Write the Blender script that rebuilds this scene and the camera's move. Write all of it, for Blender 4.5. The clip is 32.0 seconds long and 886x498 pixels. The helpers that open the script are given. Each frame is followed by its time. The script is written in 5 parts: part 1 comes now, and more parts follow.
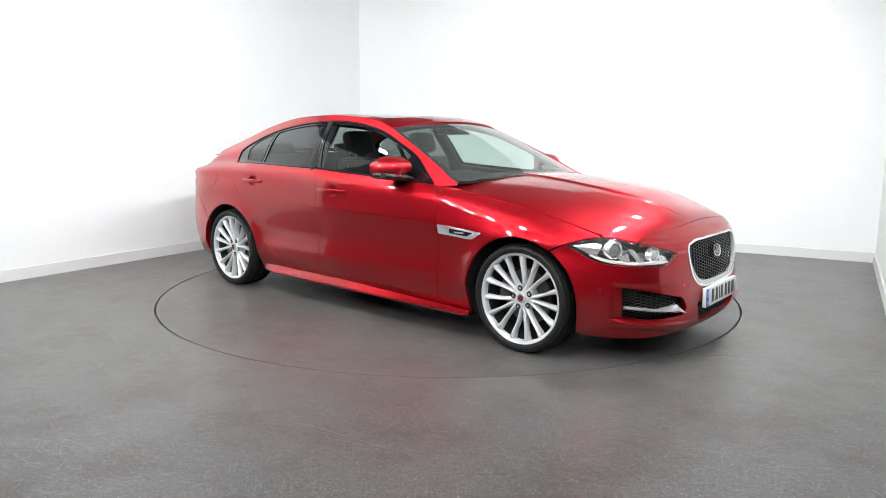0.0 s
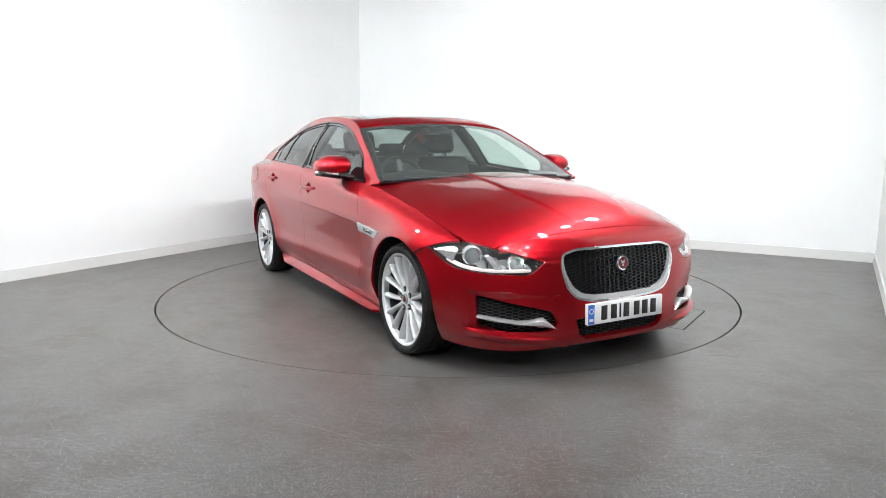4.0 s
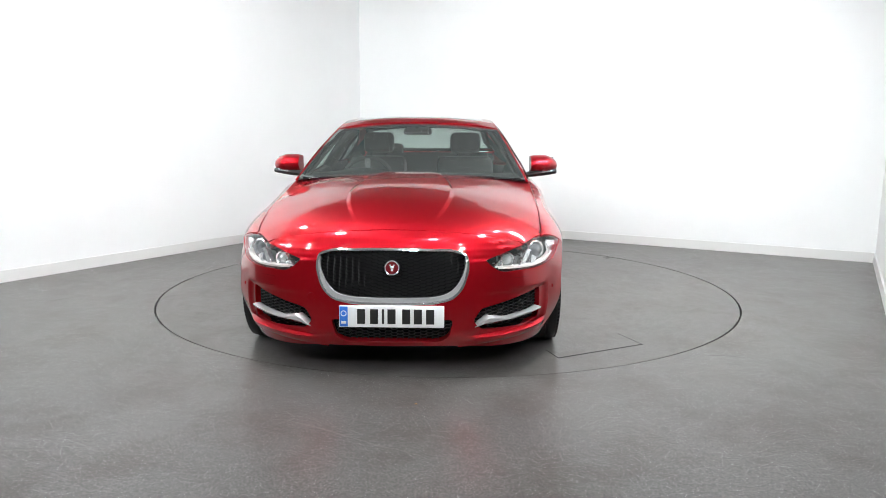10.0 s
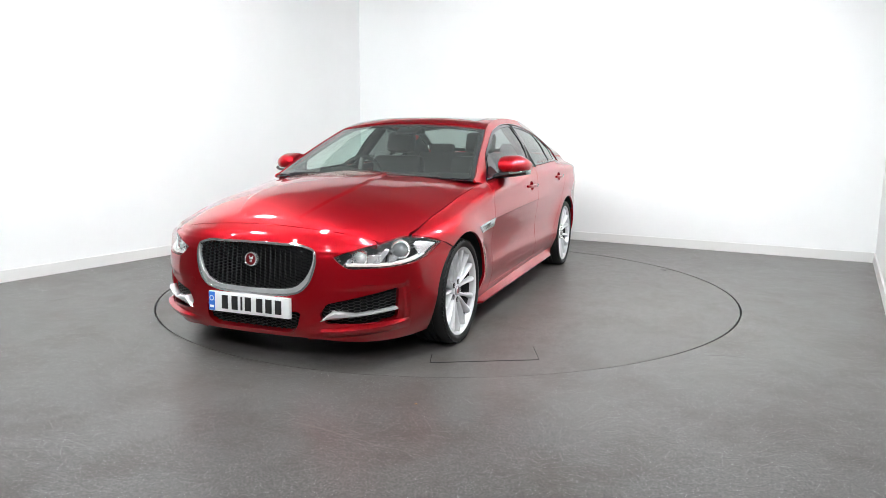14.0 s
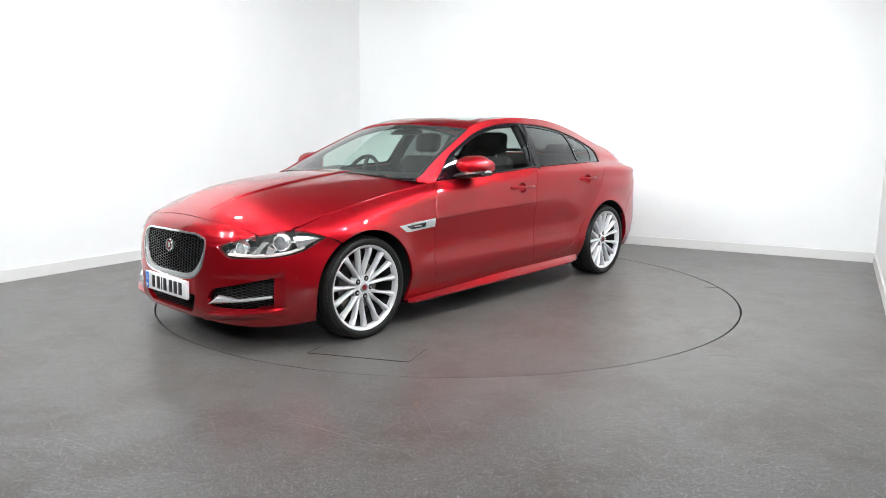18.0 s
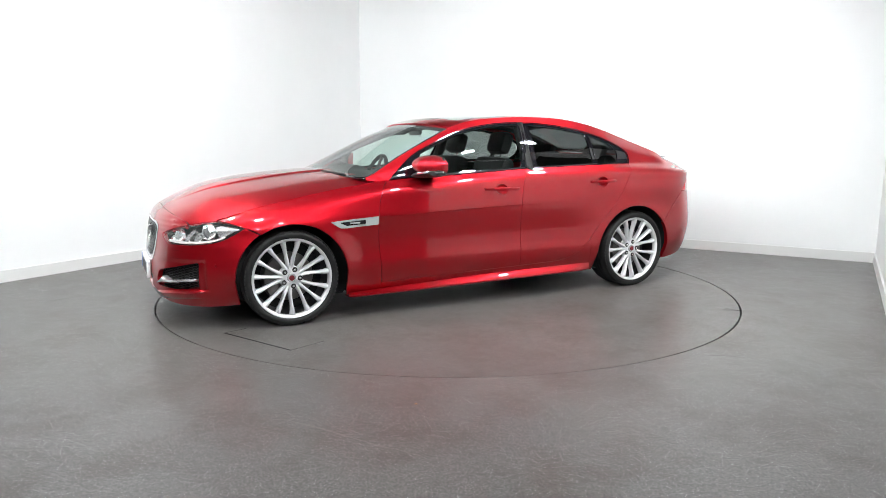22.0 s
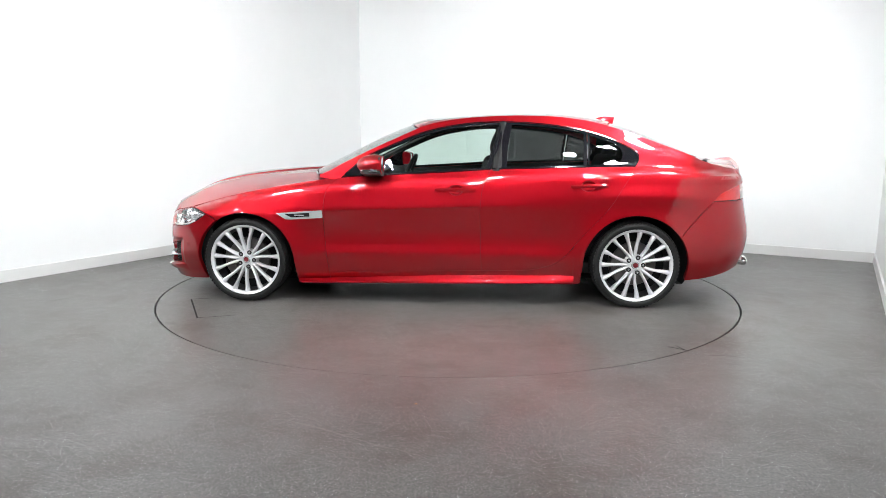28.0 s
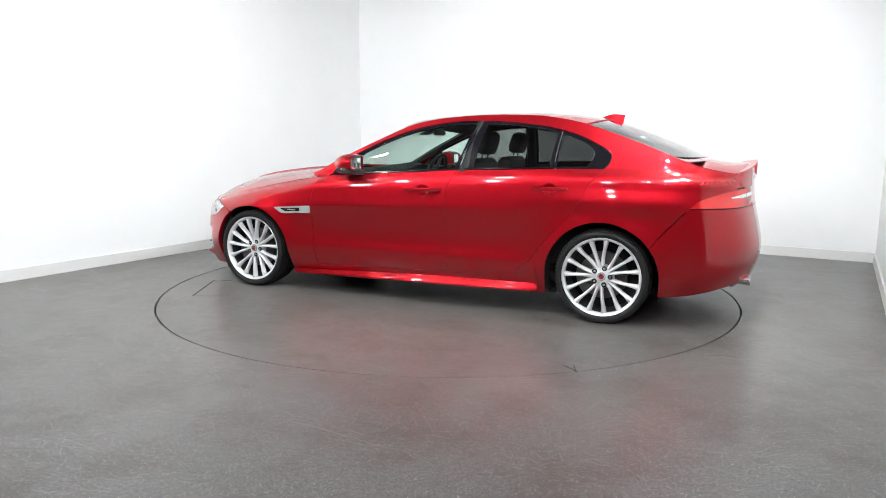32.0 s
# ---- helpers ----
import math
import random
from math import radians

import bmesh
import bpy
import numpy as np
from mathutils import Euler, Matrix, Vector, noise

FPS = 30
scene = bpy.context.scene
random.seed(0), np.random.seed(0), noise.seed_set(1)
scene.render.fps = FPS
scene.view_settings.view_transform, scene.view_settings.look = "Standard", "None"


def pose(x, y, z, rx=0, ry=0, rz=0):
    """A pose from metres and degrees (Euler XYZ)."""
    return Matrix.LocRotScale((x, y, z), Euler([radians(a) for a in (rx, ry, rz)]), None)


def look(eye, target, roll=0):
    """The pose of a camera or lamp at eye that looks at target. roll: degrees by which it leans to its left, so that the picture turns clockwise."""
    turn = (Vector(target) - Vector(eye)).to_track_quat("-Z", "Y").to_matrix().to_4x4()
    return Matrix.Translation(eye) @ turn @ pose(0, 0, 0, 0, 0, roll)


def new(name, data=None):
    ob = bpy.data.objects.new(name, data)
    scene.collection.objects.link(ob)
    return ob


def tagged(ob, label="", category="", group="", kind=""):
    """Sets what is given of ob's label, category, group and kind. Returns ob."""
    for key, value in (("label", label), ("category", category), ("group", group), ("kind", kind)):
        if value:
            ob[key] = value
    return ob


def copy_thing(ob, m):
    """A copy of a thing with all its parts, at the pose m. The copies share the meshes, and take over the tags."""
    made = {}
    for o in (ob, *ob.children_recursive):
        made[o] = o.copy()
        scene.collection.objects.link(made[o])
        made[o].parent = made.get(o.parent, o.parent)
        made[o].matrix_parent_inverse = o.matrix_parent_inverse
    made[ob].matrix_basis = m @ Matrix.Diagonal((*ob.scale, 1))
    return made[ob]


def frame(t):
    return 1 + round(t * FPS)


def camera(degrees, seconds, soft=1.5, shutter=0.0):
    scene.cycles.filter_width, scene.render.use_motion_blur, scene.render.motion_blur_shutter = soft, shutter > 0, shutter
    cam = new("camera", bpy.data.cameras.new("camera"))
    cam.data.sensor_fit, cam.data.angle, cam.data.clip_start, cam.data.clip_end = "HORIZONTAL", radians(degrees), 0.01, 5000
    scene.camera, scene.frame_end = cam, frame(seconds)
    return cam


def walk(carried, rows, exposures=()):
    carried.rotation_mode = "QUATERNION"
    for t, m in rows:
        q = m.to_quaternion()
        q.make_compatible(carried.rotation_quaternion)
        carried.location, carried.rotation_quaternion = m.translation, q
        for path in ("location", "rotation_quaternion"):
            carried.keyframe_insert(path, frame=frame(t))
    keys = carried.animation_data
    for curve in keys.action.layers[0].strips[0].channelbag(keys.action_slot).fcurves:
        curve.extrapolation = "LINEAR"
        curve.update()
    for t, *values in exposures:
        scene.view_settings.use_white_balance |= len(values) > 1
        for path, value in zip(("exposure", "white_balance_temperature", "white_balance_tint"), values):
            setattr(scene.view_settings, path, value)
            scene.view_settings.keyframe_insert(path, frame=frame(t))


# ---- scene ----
# ---- camera: it stands still on its tripod; the turntable turns ----
cam = camera(66.13, 32.0, soft=0.85)
EYE = (0.0, -5.5106, 1.1741)
view = pose(*EYE) @ pose(0, 0, 0, 0, 0, 0.380) @ pose(0, 0, 0, 90 - 8.958, 0, 0) @ pose(0, 0, 0, 0, 0, 0.215)
walk(cam, [(0.0, view), (32.0, view)], exposures=[(0.0, 0.0), (32.0, 0.0)])

# ---- world: a faint neutral fill, since the room is closed ----
world = bpy.data.worlds.new("world")
scene.world = world
world.use_nodes = True
world.node_tree.nodes["Background"].inputs[0].default_value = (0.9, 0.95, 1.0, 1)
world.node_tree.nodes["Background"].inputs[1].default_value = 0.05

PANEL_GLOW = 480.0


# ---- materials ----
def mat(name, base=(0.8, 0.8, 0.8), rough=0.5, metal=0.0, **more):
    m = bpy.data.materials.new(name)
    m.use_nodes = True
    b = m.node_tree.nodes["Principled BSDF"]
    b.inputs["Base Color"].default_value = (*base, 1)
    b.inputs["Roughness"].default_value = rough
    b.inputs["Metallic"].default_value = metal
    for k, v in more.items():
        b.inputs[k.replace("_", " ")].default_value = v
    return m


def nodes_of(m):
    t = m.node_tree
    return t, t.nodes["Principled BSDF"], t.nodes.new, t.links.new


def noise_node(m, scale, detail=4.0, rough=0.6, coord="Object"):
    t, b, add, link = nodes_of(m)
    c = add("ShaderNodeTexCoord")
    n = add("ShaderNodeTexNoise")
    n.inputs["Scale"].default_value, n.inputs["Detail"].default_value, n.inputs["Roughness"].default_value = scale, detail, rough
    link(c.outputs[coord], n.inputs["Vector"])
    return n.outputs["Fac"]


def ramp(m, fac, stops):
    t, b, add, link = nodes_of(m)
    r = add("ShaderNodeValToRGB")
    while len(r.color_ramp.elements) < len(stops):
        r.color_ramp.elements.new(0.5)
    for e, (at, c) in zip(r.color_ramp.elements, stops):
        e.position, e.color = at, (c, c, c, 1) if isinstance(c, (int, float)) else (*c, 1)
    link(fac, r.inputs[0])
    return r.outputs[0]


def blend(m, fac, a, b_, mode="MIX"):
    t, b, add, link = nodes_of(m)
    x = add("ShaderNodeMix")
    x.data_type, x.blend_type = "RGBA", mode
    for sock, v in ((x.inputs[0], fac), (x.inputs[6], a), (x.inputs[7], b_)):
        if isinstance(v, (int, float)):
            sock.default_value = v
        elif isinstance(v, tuple):
            sock.default_value = (*v, 1)
        else:
            link(v, sock)
    return x.outputs[2]


def bump(m, height, strength=0.2, distance=0.01, into="Normal"):
    t, b, add, link = nodes_of(m)
    n = add("ShaderNodeBump")
    n.inputs["Strength"].default_value, n.inputs["Distance"].default_value = strength, distance
    link(height, n.inputs["Height"])
    link(n.outputs[0], b.inputs[into])


def set_(m, sock, value):
    t, b, add, link = nodes_of(m)
    link(value, b.inputs[sock])


def paint_red():
    m = mat("red_metallic_paint", (0.41, 0.003, 0.008), 0.42, 0.86, Coat_Weight=1.0, Coat_Roughness=0.003, Coat_IOR=1.53)
    flake = noise_node(m, 900, 2.0)
    c = ramp(m, flake, [(0.30, (0.355, 0.0020, 0.0080)), (0.70, (0.445, 0.0030, 0.0112))])
    set_(m, "Base Color", c)
    orange_peel = noise_node(m, 140, 1.0)
    bump(m, orange_peel, 0.004, 0.002, "Coat Normal")
    return m


def floor_mat(name, worn, flecked=1.0):
    """Grey safety vinyl with fine bright flecks, scuffs and a soft sheen."""
    m = mat(name, (0.2, 0.2, 0.2), 0.4, 0.0, Specular_IOR_Level=0.32)
    big = noise_node(m, 0.9, 5.0, 0.6)
    mid = noise_node(m, 6.0, 5.0, 0.65)
    base = ramp(m, big, [(0.3, (0.160, 0.154, 0.150)), (0.7, (0.206, 0.198, 0.188))])
    base = blend(m, ramp(m, mid, [(0.35, 0.0), (0.85, worn)]), base, (0.150, 0.129, 0.117))
    stain = noise_node(m, 2.3, 6.0, 0.7)
    base = blend(m, ramp(m, stain, [(0.46, 0.0), (0.62, 0.75)]), base, (0.113, 0.094, 0.085))
    smudge = noise_node(m, 5.5, 3.0, 0.55)
    base = blend(m, ramp(m, smudge, [(0.66, 0.0), (0.74, 0.75 * (1 - flecked))]), base, (0.055, 0.050, 0.048))
    grain = noise_node(m, 110.0, 5.0, 0.8)
    base = blend(m, 1.0, base, ramp(m, grain, [(0.41, 0.34), (0.60, 1.0)]), "MULTIPLY")
    streak = noise_node(m, 38.0, 4.0, 0.7)
    base = blend(m, 1.0, base, ramp(m, streak, [(0.36, 0.72), (0.64, 1.0)]), "MULTIPLY")
    t, b, add, link = nodes_of(m)
    co = add("ShaderNodeTexCoord")
    v = add("ShaderNodeTexVoronoi")
    v.inputs["Scale"].default_value = 240.0
    link(co.outputs["Object"], v.inputs["Vector"])
    fleck = ramp(m, v.outputs["Distance"], [(0.25, 1.0), (0.34, 0.0)])
    pick = add("ShaderNodeSeparateColor")
    link(v.outputs["Color"], pick.inputs[0])
    some = ramp(m, pick.outputs[0], [(0.885, 0.0), (0.915, 1.0)])
    light = blend(m, 1.0, fleck, some, "MULTIPLY")
    dark = ramp(m, pick.outputs[1], [(0.72, 0.0), (0.76, 0.7)])
    base = blend(m, blend(m, 1.0, fleck, dark, "MULTIPLY"), base, (0.03, 0.028, 0.028))
    light = blend(m, 1.0, light, (flecked, flecked, flecked), "MULTIPLY")
    tint = ramp(m, pick.outputs[2], [(0.30, (0.62, 0.61, 0.63)), (0.55, (0.52, 0.52, 0.74)), (0.80, (0.90, 0.90, 0.92))])
    base = blend(m, light, base, tint)
    set_(m, "Base Color", base)
    scuff = noise_node(m, 14.0, 6.0, 0.7)
    set_(m, "Roughness", ramp(m, scuff, [(0.3, 0.28), (0.7, 0.36)]))
    fine = noise_node(m, 260.0, 3.0)
    bump(m, fine, 0.05, 0.002)
    return m


def wall_mat(name, tone):
    m = mat(name, tone, 0.55)
    n = noise_node(m, 1.3, 5.0)
    c = ramp(m, n, [(0.3, tuple(a * 0.965 for a in tone)), (0.7, tone)])
    set_(m, "Base Color", c)
    bump(m, noise_node(m, 90.0, 4.0), 0.05, 0.002)
    return m


def glass_mat(name, tint, gloss_at_front, dust_haze=0.0):
    """Thin pane: clear or tinted film under a sharp gloss, with a pale haze standing in for dirt and reflected
    dashboard.
    """
    m = bpy.data.materials.new(name)
    m.use_nodes = True
    t = m.node_tree
    t.nodes.clear()
    out, mix = t.nodes.new("ShaderNodeOutputMaterial"), t.nodes.new("ShaderNodeMixShader")
    through_, gloss, fres = t.nodes.new("ShaderNodeBsdfTransparent"), t.nodes.new("ShaderNodeBsdfGlossy"), t.nodes.new("ShaderNodeLayerWeight")
    through_.inputs[0].default_value = (*tint, 1)
    gloss.inputs["Color"].default_value = (0.95, 0.95, 0.95, 1)
    gloss.inputs["Roughness"].default_value = 0.01
    fres.inputs[0].default_value = 0.5
    steep, scaled = t.nodes.new("ShaderNodeMath"), t.nodes.new("ShaderNodeMath")
    steep.operation, scaled.operation = "POWER", "MULTIPLY_ADD"
    steep.inputs[1].default_value = 5.0
    scaled.inputs[1].default_value, scaled.inputs[2].default_value = 0.95 - gloss_at_front, gloss_at_front
    t.links.new(fres.outputs["Facing"], steep.inputs[0])
    t.links.new(steep.outputs[0], scaled.inputs[0])
    t.links.new(scaled.outputs[0], mix.inputs[0])
    # even pale diffuse share: dirt film and reflection haze put into the colour
    film, veil = t.nodes.new("ShaderNodeMixShader"), t.nodes.new("ShaderNodeBsdfDiffuse")
    film.inputs[0].default_value = dust_haze
    veil.inputs[0].default_value = (0.72, 0.78, 0.76, 1)
    t.links.new(through_.outputs[0], film.inputs[1])
    t.links.new(veil.outputs[0], film.inputs[2])
    t.links.new(film.outputs[0], mix.inputs[1])
    t.links.new(gloss.outputs[0], mix.inputs[2])
    t.links.new(mix.outputs[0], out.inputs[0])
    return m


M = {
    "paint": paint_red(),
    "floor": floor_mat("grey_vinyl_floor", 0.35),
    "table": floor_mat("grey_vinyl_turntable", 0.6, 0.3),
    "wall": wall_mat("white_wall_paint", (0.82, 0.83, 0.83)),
    "ceiling": wall_mat("black_ceiling_paint", (0.03, 0.03, 0.03)),
    "bay_ceiling": wall_mat("black_bay_ceiling_paint", (0.03, 0.03, 0.03)),
    "hall": wall_mat("dark_grey_hall_wall", (0.10, 0.10, 0.105)),
    "skirting": mat("white_gloss_skirting", (0.70, 0.70, 0.69), 0.3),
    "scuff": mat("pale_scuff", (0.19, 0.18, 0.165), 0.45),
    "crumb": mat("orange_crumb", (0.62, 0.34, 0.14), 0.6),
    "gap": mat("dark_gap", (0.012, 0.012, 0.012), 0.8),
    "under": mat("black_underbody", (0.005, 0.005, 0.0055), 0.85),
    "gloss_black": mat("gloss_black_trim", (0.006, 0.006, 0.008), 0.08, 0.0, Coat_Weight=0.6),
    "satin_black": mat("satin_black_plastic", (0.018, 0.018, 0.019), 0.45),
    "chrome": mat("bright_chrome", (0.86, 0.86, 0.87), 0.08, 0.9),
    "satin": mat("satin_silver", (0.68, 0.68, 0.69), 0.24, 0.65),
    "alloy": mat("painted_silver_alloy", (0.61, 0.61, 0.625), 0.34, 0.35, Coat_Weight=0.6, Coat_Roughness=0.05),
    "barrel": mat("dark_inner_barrel", (0.03, 0.03, 0.032), 0.5, 0.4),
    "steel": mat("brake_steel", (0.16, 0.15, 0.145), 0.42, 1.0),
    "rubber": mat("tyre_rubber", (0.009, 0.009, 0.009), 0.55, Specular_IOR_Level=0.3),
    "glass": glass_mat("pale_green_glass", (0.80, 0.90, 0.855), 0.075),
    "privacy": glass_mat("privacy_glass", (0.24, 0.255, 0.25), 0.09),
    "screen": glass_mat("veiled_screen_glass", (0.70, 0.83, 0.78), 0.05, 0.036),
    "rear_glass": glass_mat("tinted_rear_glass", (0.50, 0.54, 0.53), 0.08),
    "roof_glass": mat("black_roof_glass", (0.005, 0.006, 0.007), 0.02, 0.0, Coat_Weight=1.0, Coat_Roughness=0.01),
    "lens": glass_mat("clear_lamp_lens", (0.97, 0.97, 0.97), 0.05, 0.02),
    "red_lens": mat("red_lamp_lens", (0.66, 0.018, 0.020), 0.10, 0.0, Coat_Weight=1.0),
    "white_lens": mat("white_lamp_lens", (0.75, 0.72, 0.70), 0.12, 0.0, Coat_Weight=1.0),
    "leather": mat("black_leather", (0.005, 0.005, 0.005), 0.6, 0.0, Specular_IOR_Level=0.25),
    "plate": mat("white_plate", (0.78, 0.78, 0.78), 0.25),
    "plate_blue": mat("blue_plate_band", (0.03, 0.16, 0.62), 0.3),
    "plate_black": mat("black_plate_bar", (0.012, 0.012, 0.012), 0.4),
    "red_badge": mat("red_badge_enamel", (0.13, 0.012, 0.016), 0.2),
}


# ---- mesh helpers ----
def mesh_of(bm, smooth=True, material=None):
    me = bpy.data.meshes.new("mesh")
    bmesh.ops.recalc_face_normals(bm, faces=bm.faces)
    bm.to_mesh(me)
    bm.free()
    if smooth:
        me.shade_smooth()
        me.set_sharp_from_angle(angle=radians(38))
    if material:
        me.materials.append(material)
    return me


def part(name, bm, material, parent, label="", smooth=True):
    ob = new(name, mesh_of(bm, smooth, material))
    ob.parent = parent
    return tagged(ob, label) if label else ob


def thing(name, bm, material, label, category, group="", kind="", smooth=True):
    return tagged(new(name, mesh_of(bm, smooth, material)), label, category, group, kind)


def box(bm, lo, hi, bevel=0.0, m=None):
    r = bmesh.ops.create_cube(bm, size=1.0)
    vs = r["verts"]
    c, s = [(a + b) / 2 for a, b in zip(lo, hi)], [b - a for a, b in zip(lo, hi)]
    for v in vs:
        v.co = Vector([c[i] + v.co[i] * s[i] for i in range(3)])
    if bevel:
        es = list({e for v in vs for e in v.link_edges})
        vs = list({v for f in bmesh.ops.bevel(bm, geom=es, offset=bevel, segments=2, affect="EDGES", profile=0.5)["faces"] for v in f.verts} | {v for v in vs if v.is_valid})
    if m:
        bmesh.ops.transform(bm, matrix=m, verts=vs)
    return vs


def grid(bm, pts, close_u=False):
    """Quads over an array of points, nu x nv x 3."""
    nu, nv = len(pts), len(pts[0])
    vs = [[bm.verts.new(pts[i][j]) for j in range(nv)] for i in range(nu)]
    for i in range(nu if close_u else nu - 1):
        k = (i + 1) % nu
        for j in range(nv - 1):
            bm.faces.new((vs[i][j], vs[k][j], vs[k][j + 1], vs[i][j + 1]))
    return vs


def revolve(bm, profile, n=48, m=None, close=False):
    """A profile of (radius, along) turned about the y axis."""
    rings = []
    for i in range(n):
        a = 2 * math.pi * i / n
        rings.append([Vector((r * math.cos(a), y, r * math.sin(a))) for r, y in profile])
    if m:
        rings = [[m @ p for p in r] for r in rings]
    return grid(bm, rings, True)


def tube(bm, path, radius, n=8, caps=True):
    """A round rod along a path."""
    path = [Vector(p) for p in path]
    rings = []
    for i, p in enumerate(path):
        d = (path[min(i + 1, len(path) - 1)] - path[max(i - 1, 0)]).normalized()
        a = d.orthogonal().normalized() if not rings else (side_ - d * side_.dot(d)).normalized()
        side_ = a
        b = d.cross(a)
        r = radius[i] if isinstance(radius, (list, tuple)) else radius
        rings.append([bm.verts.new(p + (a * math.cos(k * 2 * math.pi / n) + b * math.sin(k * 2 * math.pi / n)) * r) for k in range(n)])
    for r0, r1 in zip(rings, rings[1:]):
        for k in range(n):
            bm.faces.new((r0[k], r0[(k + 1) % n], r1[(k + 1) % n], r1[k]))
    if caps:
        bm.faces.new(rings[0][::-1])
        bm.faces.new(rings[-1])


def ring_strip(bm, r0, r1, z, n=128):
    """A flat ring round the z axis."""
    grid(bm, [[(r * math.cos(2 * math.pi * i / n), r * math.sin(2 * math.pi * i / n), z) for r in (r0, r1)] for i in range(n)], True)


# ---- the room: a white box turned against the camera ----
TABLE_R = 2.222
CORNER = Vector((-1.247, 4.342, 0))           # the far inner corner
ALONG = Vector((0.8678, -0.4969, 0))          # along the far wall
INTO = Vector((-0.4969, -0.8678, 0))          # along the long side walls, towards the camera
WIDE, DEEP, HIGH = 6.34, 14.0, 3.34
HALL_W, HALL_E = -3.5, 9.5


def room_pose(a, b, z=0.0):
    return CORNER + ALONG * a + INTO * b + Vector((0, 0, z))


def slab(name, a0, a1, b0, b1, z0, z1, material, label, category):
    bm = bmesh.new()
    vs = [bm.verts.new(room_pose(a, b, z)) for z in (z0, z1) for a, b in ((a0, b0), (a1, b0), (a1, b1), (a0, b1))]
    for f in ((0, 1, 2, 3), (4, 5, 6, 7), (0, 1, 5, 4), (1, 2, 6, 5), (2, 3, 7, 6), (3, 0, 4, 7)):
        bm.faces.new([vs[i] for i in f])
    return thing(name, bm, material, label, category, kind="structure", smooth=False)


def build_room():
    t = 0.15
    west, east = 5.9, 4.3                      # the white bay is open towards the camera; a dim hall lies behind it
    slab("wall_north", -t, WIDE + t, -t, 0, 0, HIGH, M["wall"], "plain white painted studio wall", "wall")
    slab("wall_west", -t, 0, 0, west, 0, HIGH, M["wall"], "plain white painted studio wall", "wall")
    slab("wall_east", WIDE, WIDE + t, 0, east, 0, HIGH, M["wall"], "plain white painted studio wall", "wall")
    slab("ceiling", HALL_W - t, HALL_E + t, -t, 6.6, HIGH, HIGH + 0.1, M["bay_ceiling"], "plain black ceiling over the bay", "ceiling")
    slab("hall_ceiling", HALL_W - t, HALL_E + t, 6.6, DEEP + t, HIGH, HIGH + 0.1, M["ceiling"], "plain black hall ceiling", "ceiling")
    slab("hall_wall_west", HALL_W - t, HALL_W, west - t, DEEP, 0, HIGH, M["hall"], "dark grey hall wall", "wall")
    slab("hall_wall_east", HALL_E, HALL_E + t, east - t, DEEP, 0, HIGH, M["hall"], "dark grey hall wall", "wall")
    slab("hall_wall_south", HALL_W - t, HALL_E + t, DEEP, DEEP + t, 0, HIGH, M["hall"], "dark grey wall behind the camera", "wall")
    slab("hall_return_west", HALL_W, -t, west - t, west, 0, HIGH, M["hall"], "dark grey hall wall", "wall")
    slab("hall_return_east", WIDE + t, HALL_E, east - t, east, 0, HIGH, M["hall"], "dark grey hall wall", "wall")
    s, h = 0.016, 0.10
    slab("baseboard_north", 0, WIDE, 0, s, 0, h, M["skirting"], "low white skirting board", "skirting")
    slab("baseboard_west", 0, s, s, west, 0, h, M["skirting"], "low white skirting board", "skirting")
    slab("baseboard_east", WIDE - s, WIDE, s, east, 0, h, M["skirting"], "low white skirting board", "skirting")
    # floor: one sheet with a round opening for the turntable
    bm = bmesh.new()
    n = 128
    gap = 0.013
    outer = []
    for i in range(n):
        a = 2 * math.pi * i / n
        d = Vector((math.cos(a), math.sin(a), 0))
        best = 1e9
        for c, nrm in ((room_pose(HALL_W, 0), ALONG), (room_pose(0, 0), INTO), (room_pose(HALL_E, 0), -ALONG), (room_pose(0, DEEP), -INTO)):
            den = d.dot(nrm)
            if den < -1e-6:
                best = min(best, -(Vector((0, 0, 0)) - c).dot(nrm) / den)
        outer.append(d * (best + 0.05))
    rows = []
    for i in range(n):
        a = 2 * math.pi * i / n
        near = max(0.0, -math.sin(a)) ** 4             # the joint closes up on the near side
        d = Vector((math.cos(a), math.sin(a), 0)) * (TABLE_R + gap * (1 - 0.85 * near))
        rows.append([d + Vector((0, 0, -0.06)), d, outer[i]])
    grid(bm, rows, True)
    thing("floor", bm, M["floor"], "grey flecked safety vinyl floor with scuffs", "floor", kind="structure", smooth=False)
    # scratches and scuffs in the vinyl
    for name, a, b, wide, m in (("floor_scratch", (-0.861, -2.670), (-0.178, -3.058), 0.004, "scuff"), ("floor_scratch", (-0.300, -2.990), (-0.050, -3.120), 0.0025, "scuff"),
                                ("floor_scratch", (-2.935, -0.656), (-2.817, -0.507), 0.006, "gap"), ("floor_scratch", (-2.774, -0.758), (-2.632, -0.703), 0.020, "scuff"),
                                ("floor_scratch", (-3.096, -0.946), (-2.902, -0.844), 0.016, "scuff"), ("floor_scratch", (1.384, -1.824), (1.736, -1.898), 0.005, "gap"),
                                ("floor_speck", (1.597, -2.190), (1.609, -2.193), 0.010, "gap"), ("floor_speck", (3.473, 0.077), (3.572, 0.148), 0.012, "scuff"),
                                ("floor_speck", (2.605, -1.366), (2.621, -1.368), 0.010, "scuff"), ("floor_speck", (1.383, -3.091), (1.398, -3.128), 0.006, "scuff"),
                                ("floor_speck", (0.375, -2.300), (0.395, -2.297), 0.008, "scuff")):
        a, b = Vector((*a, 0.0006)), Vector((*b, 0.0006))
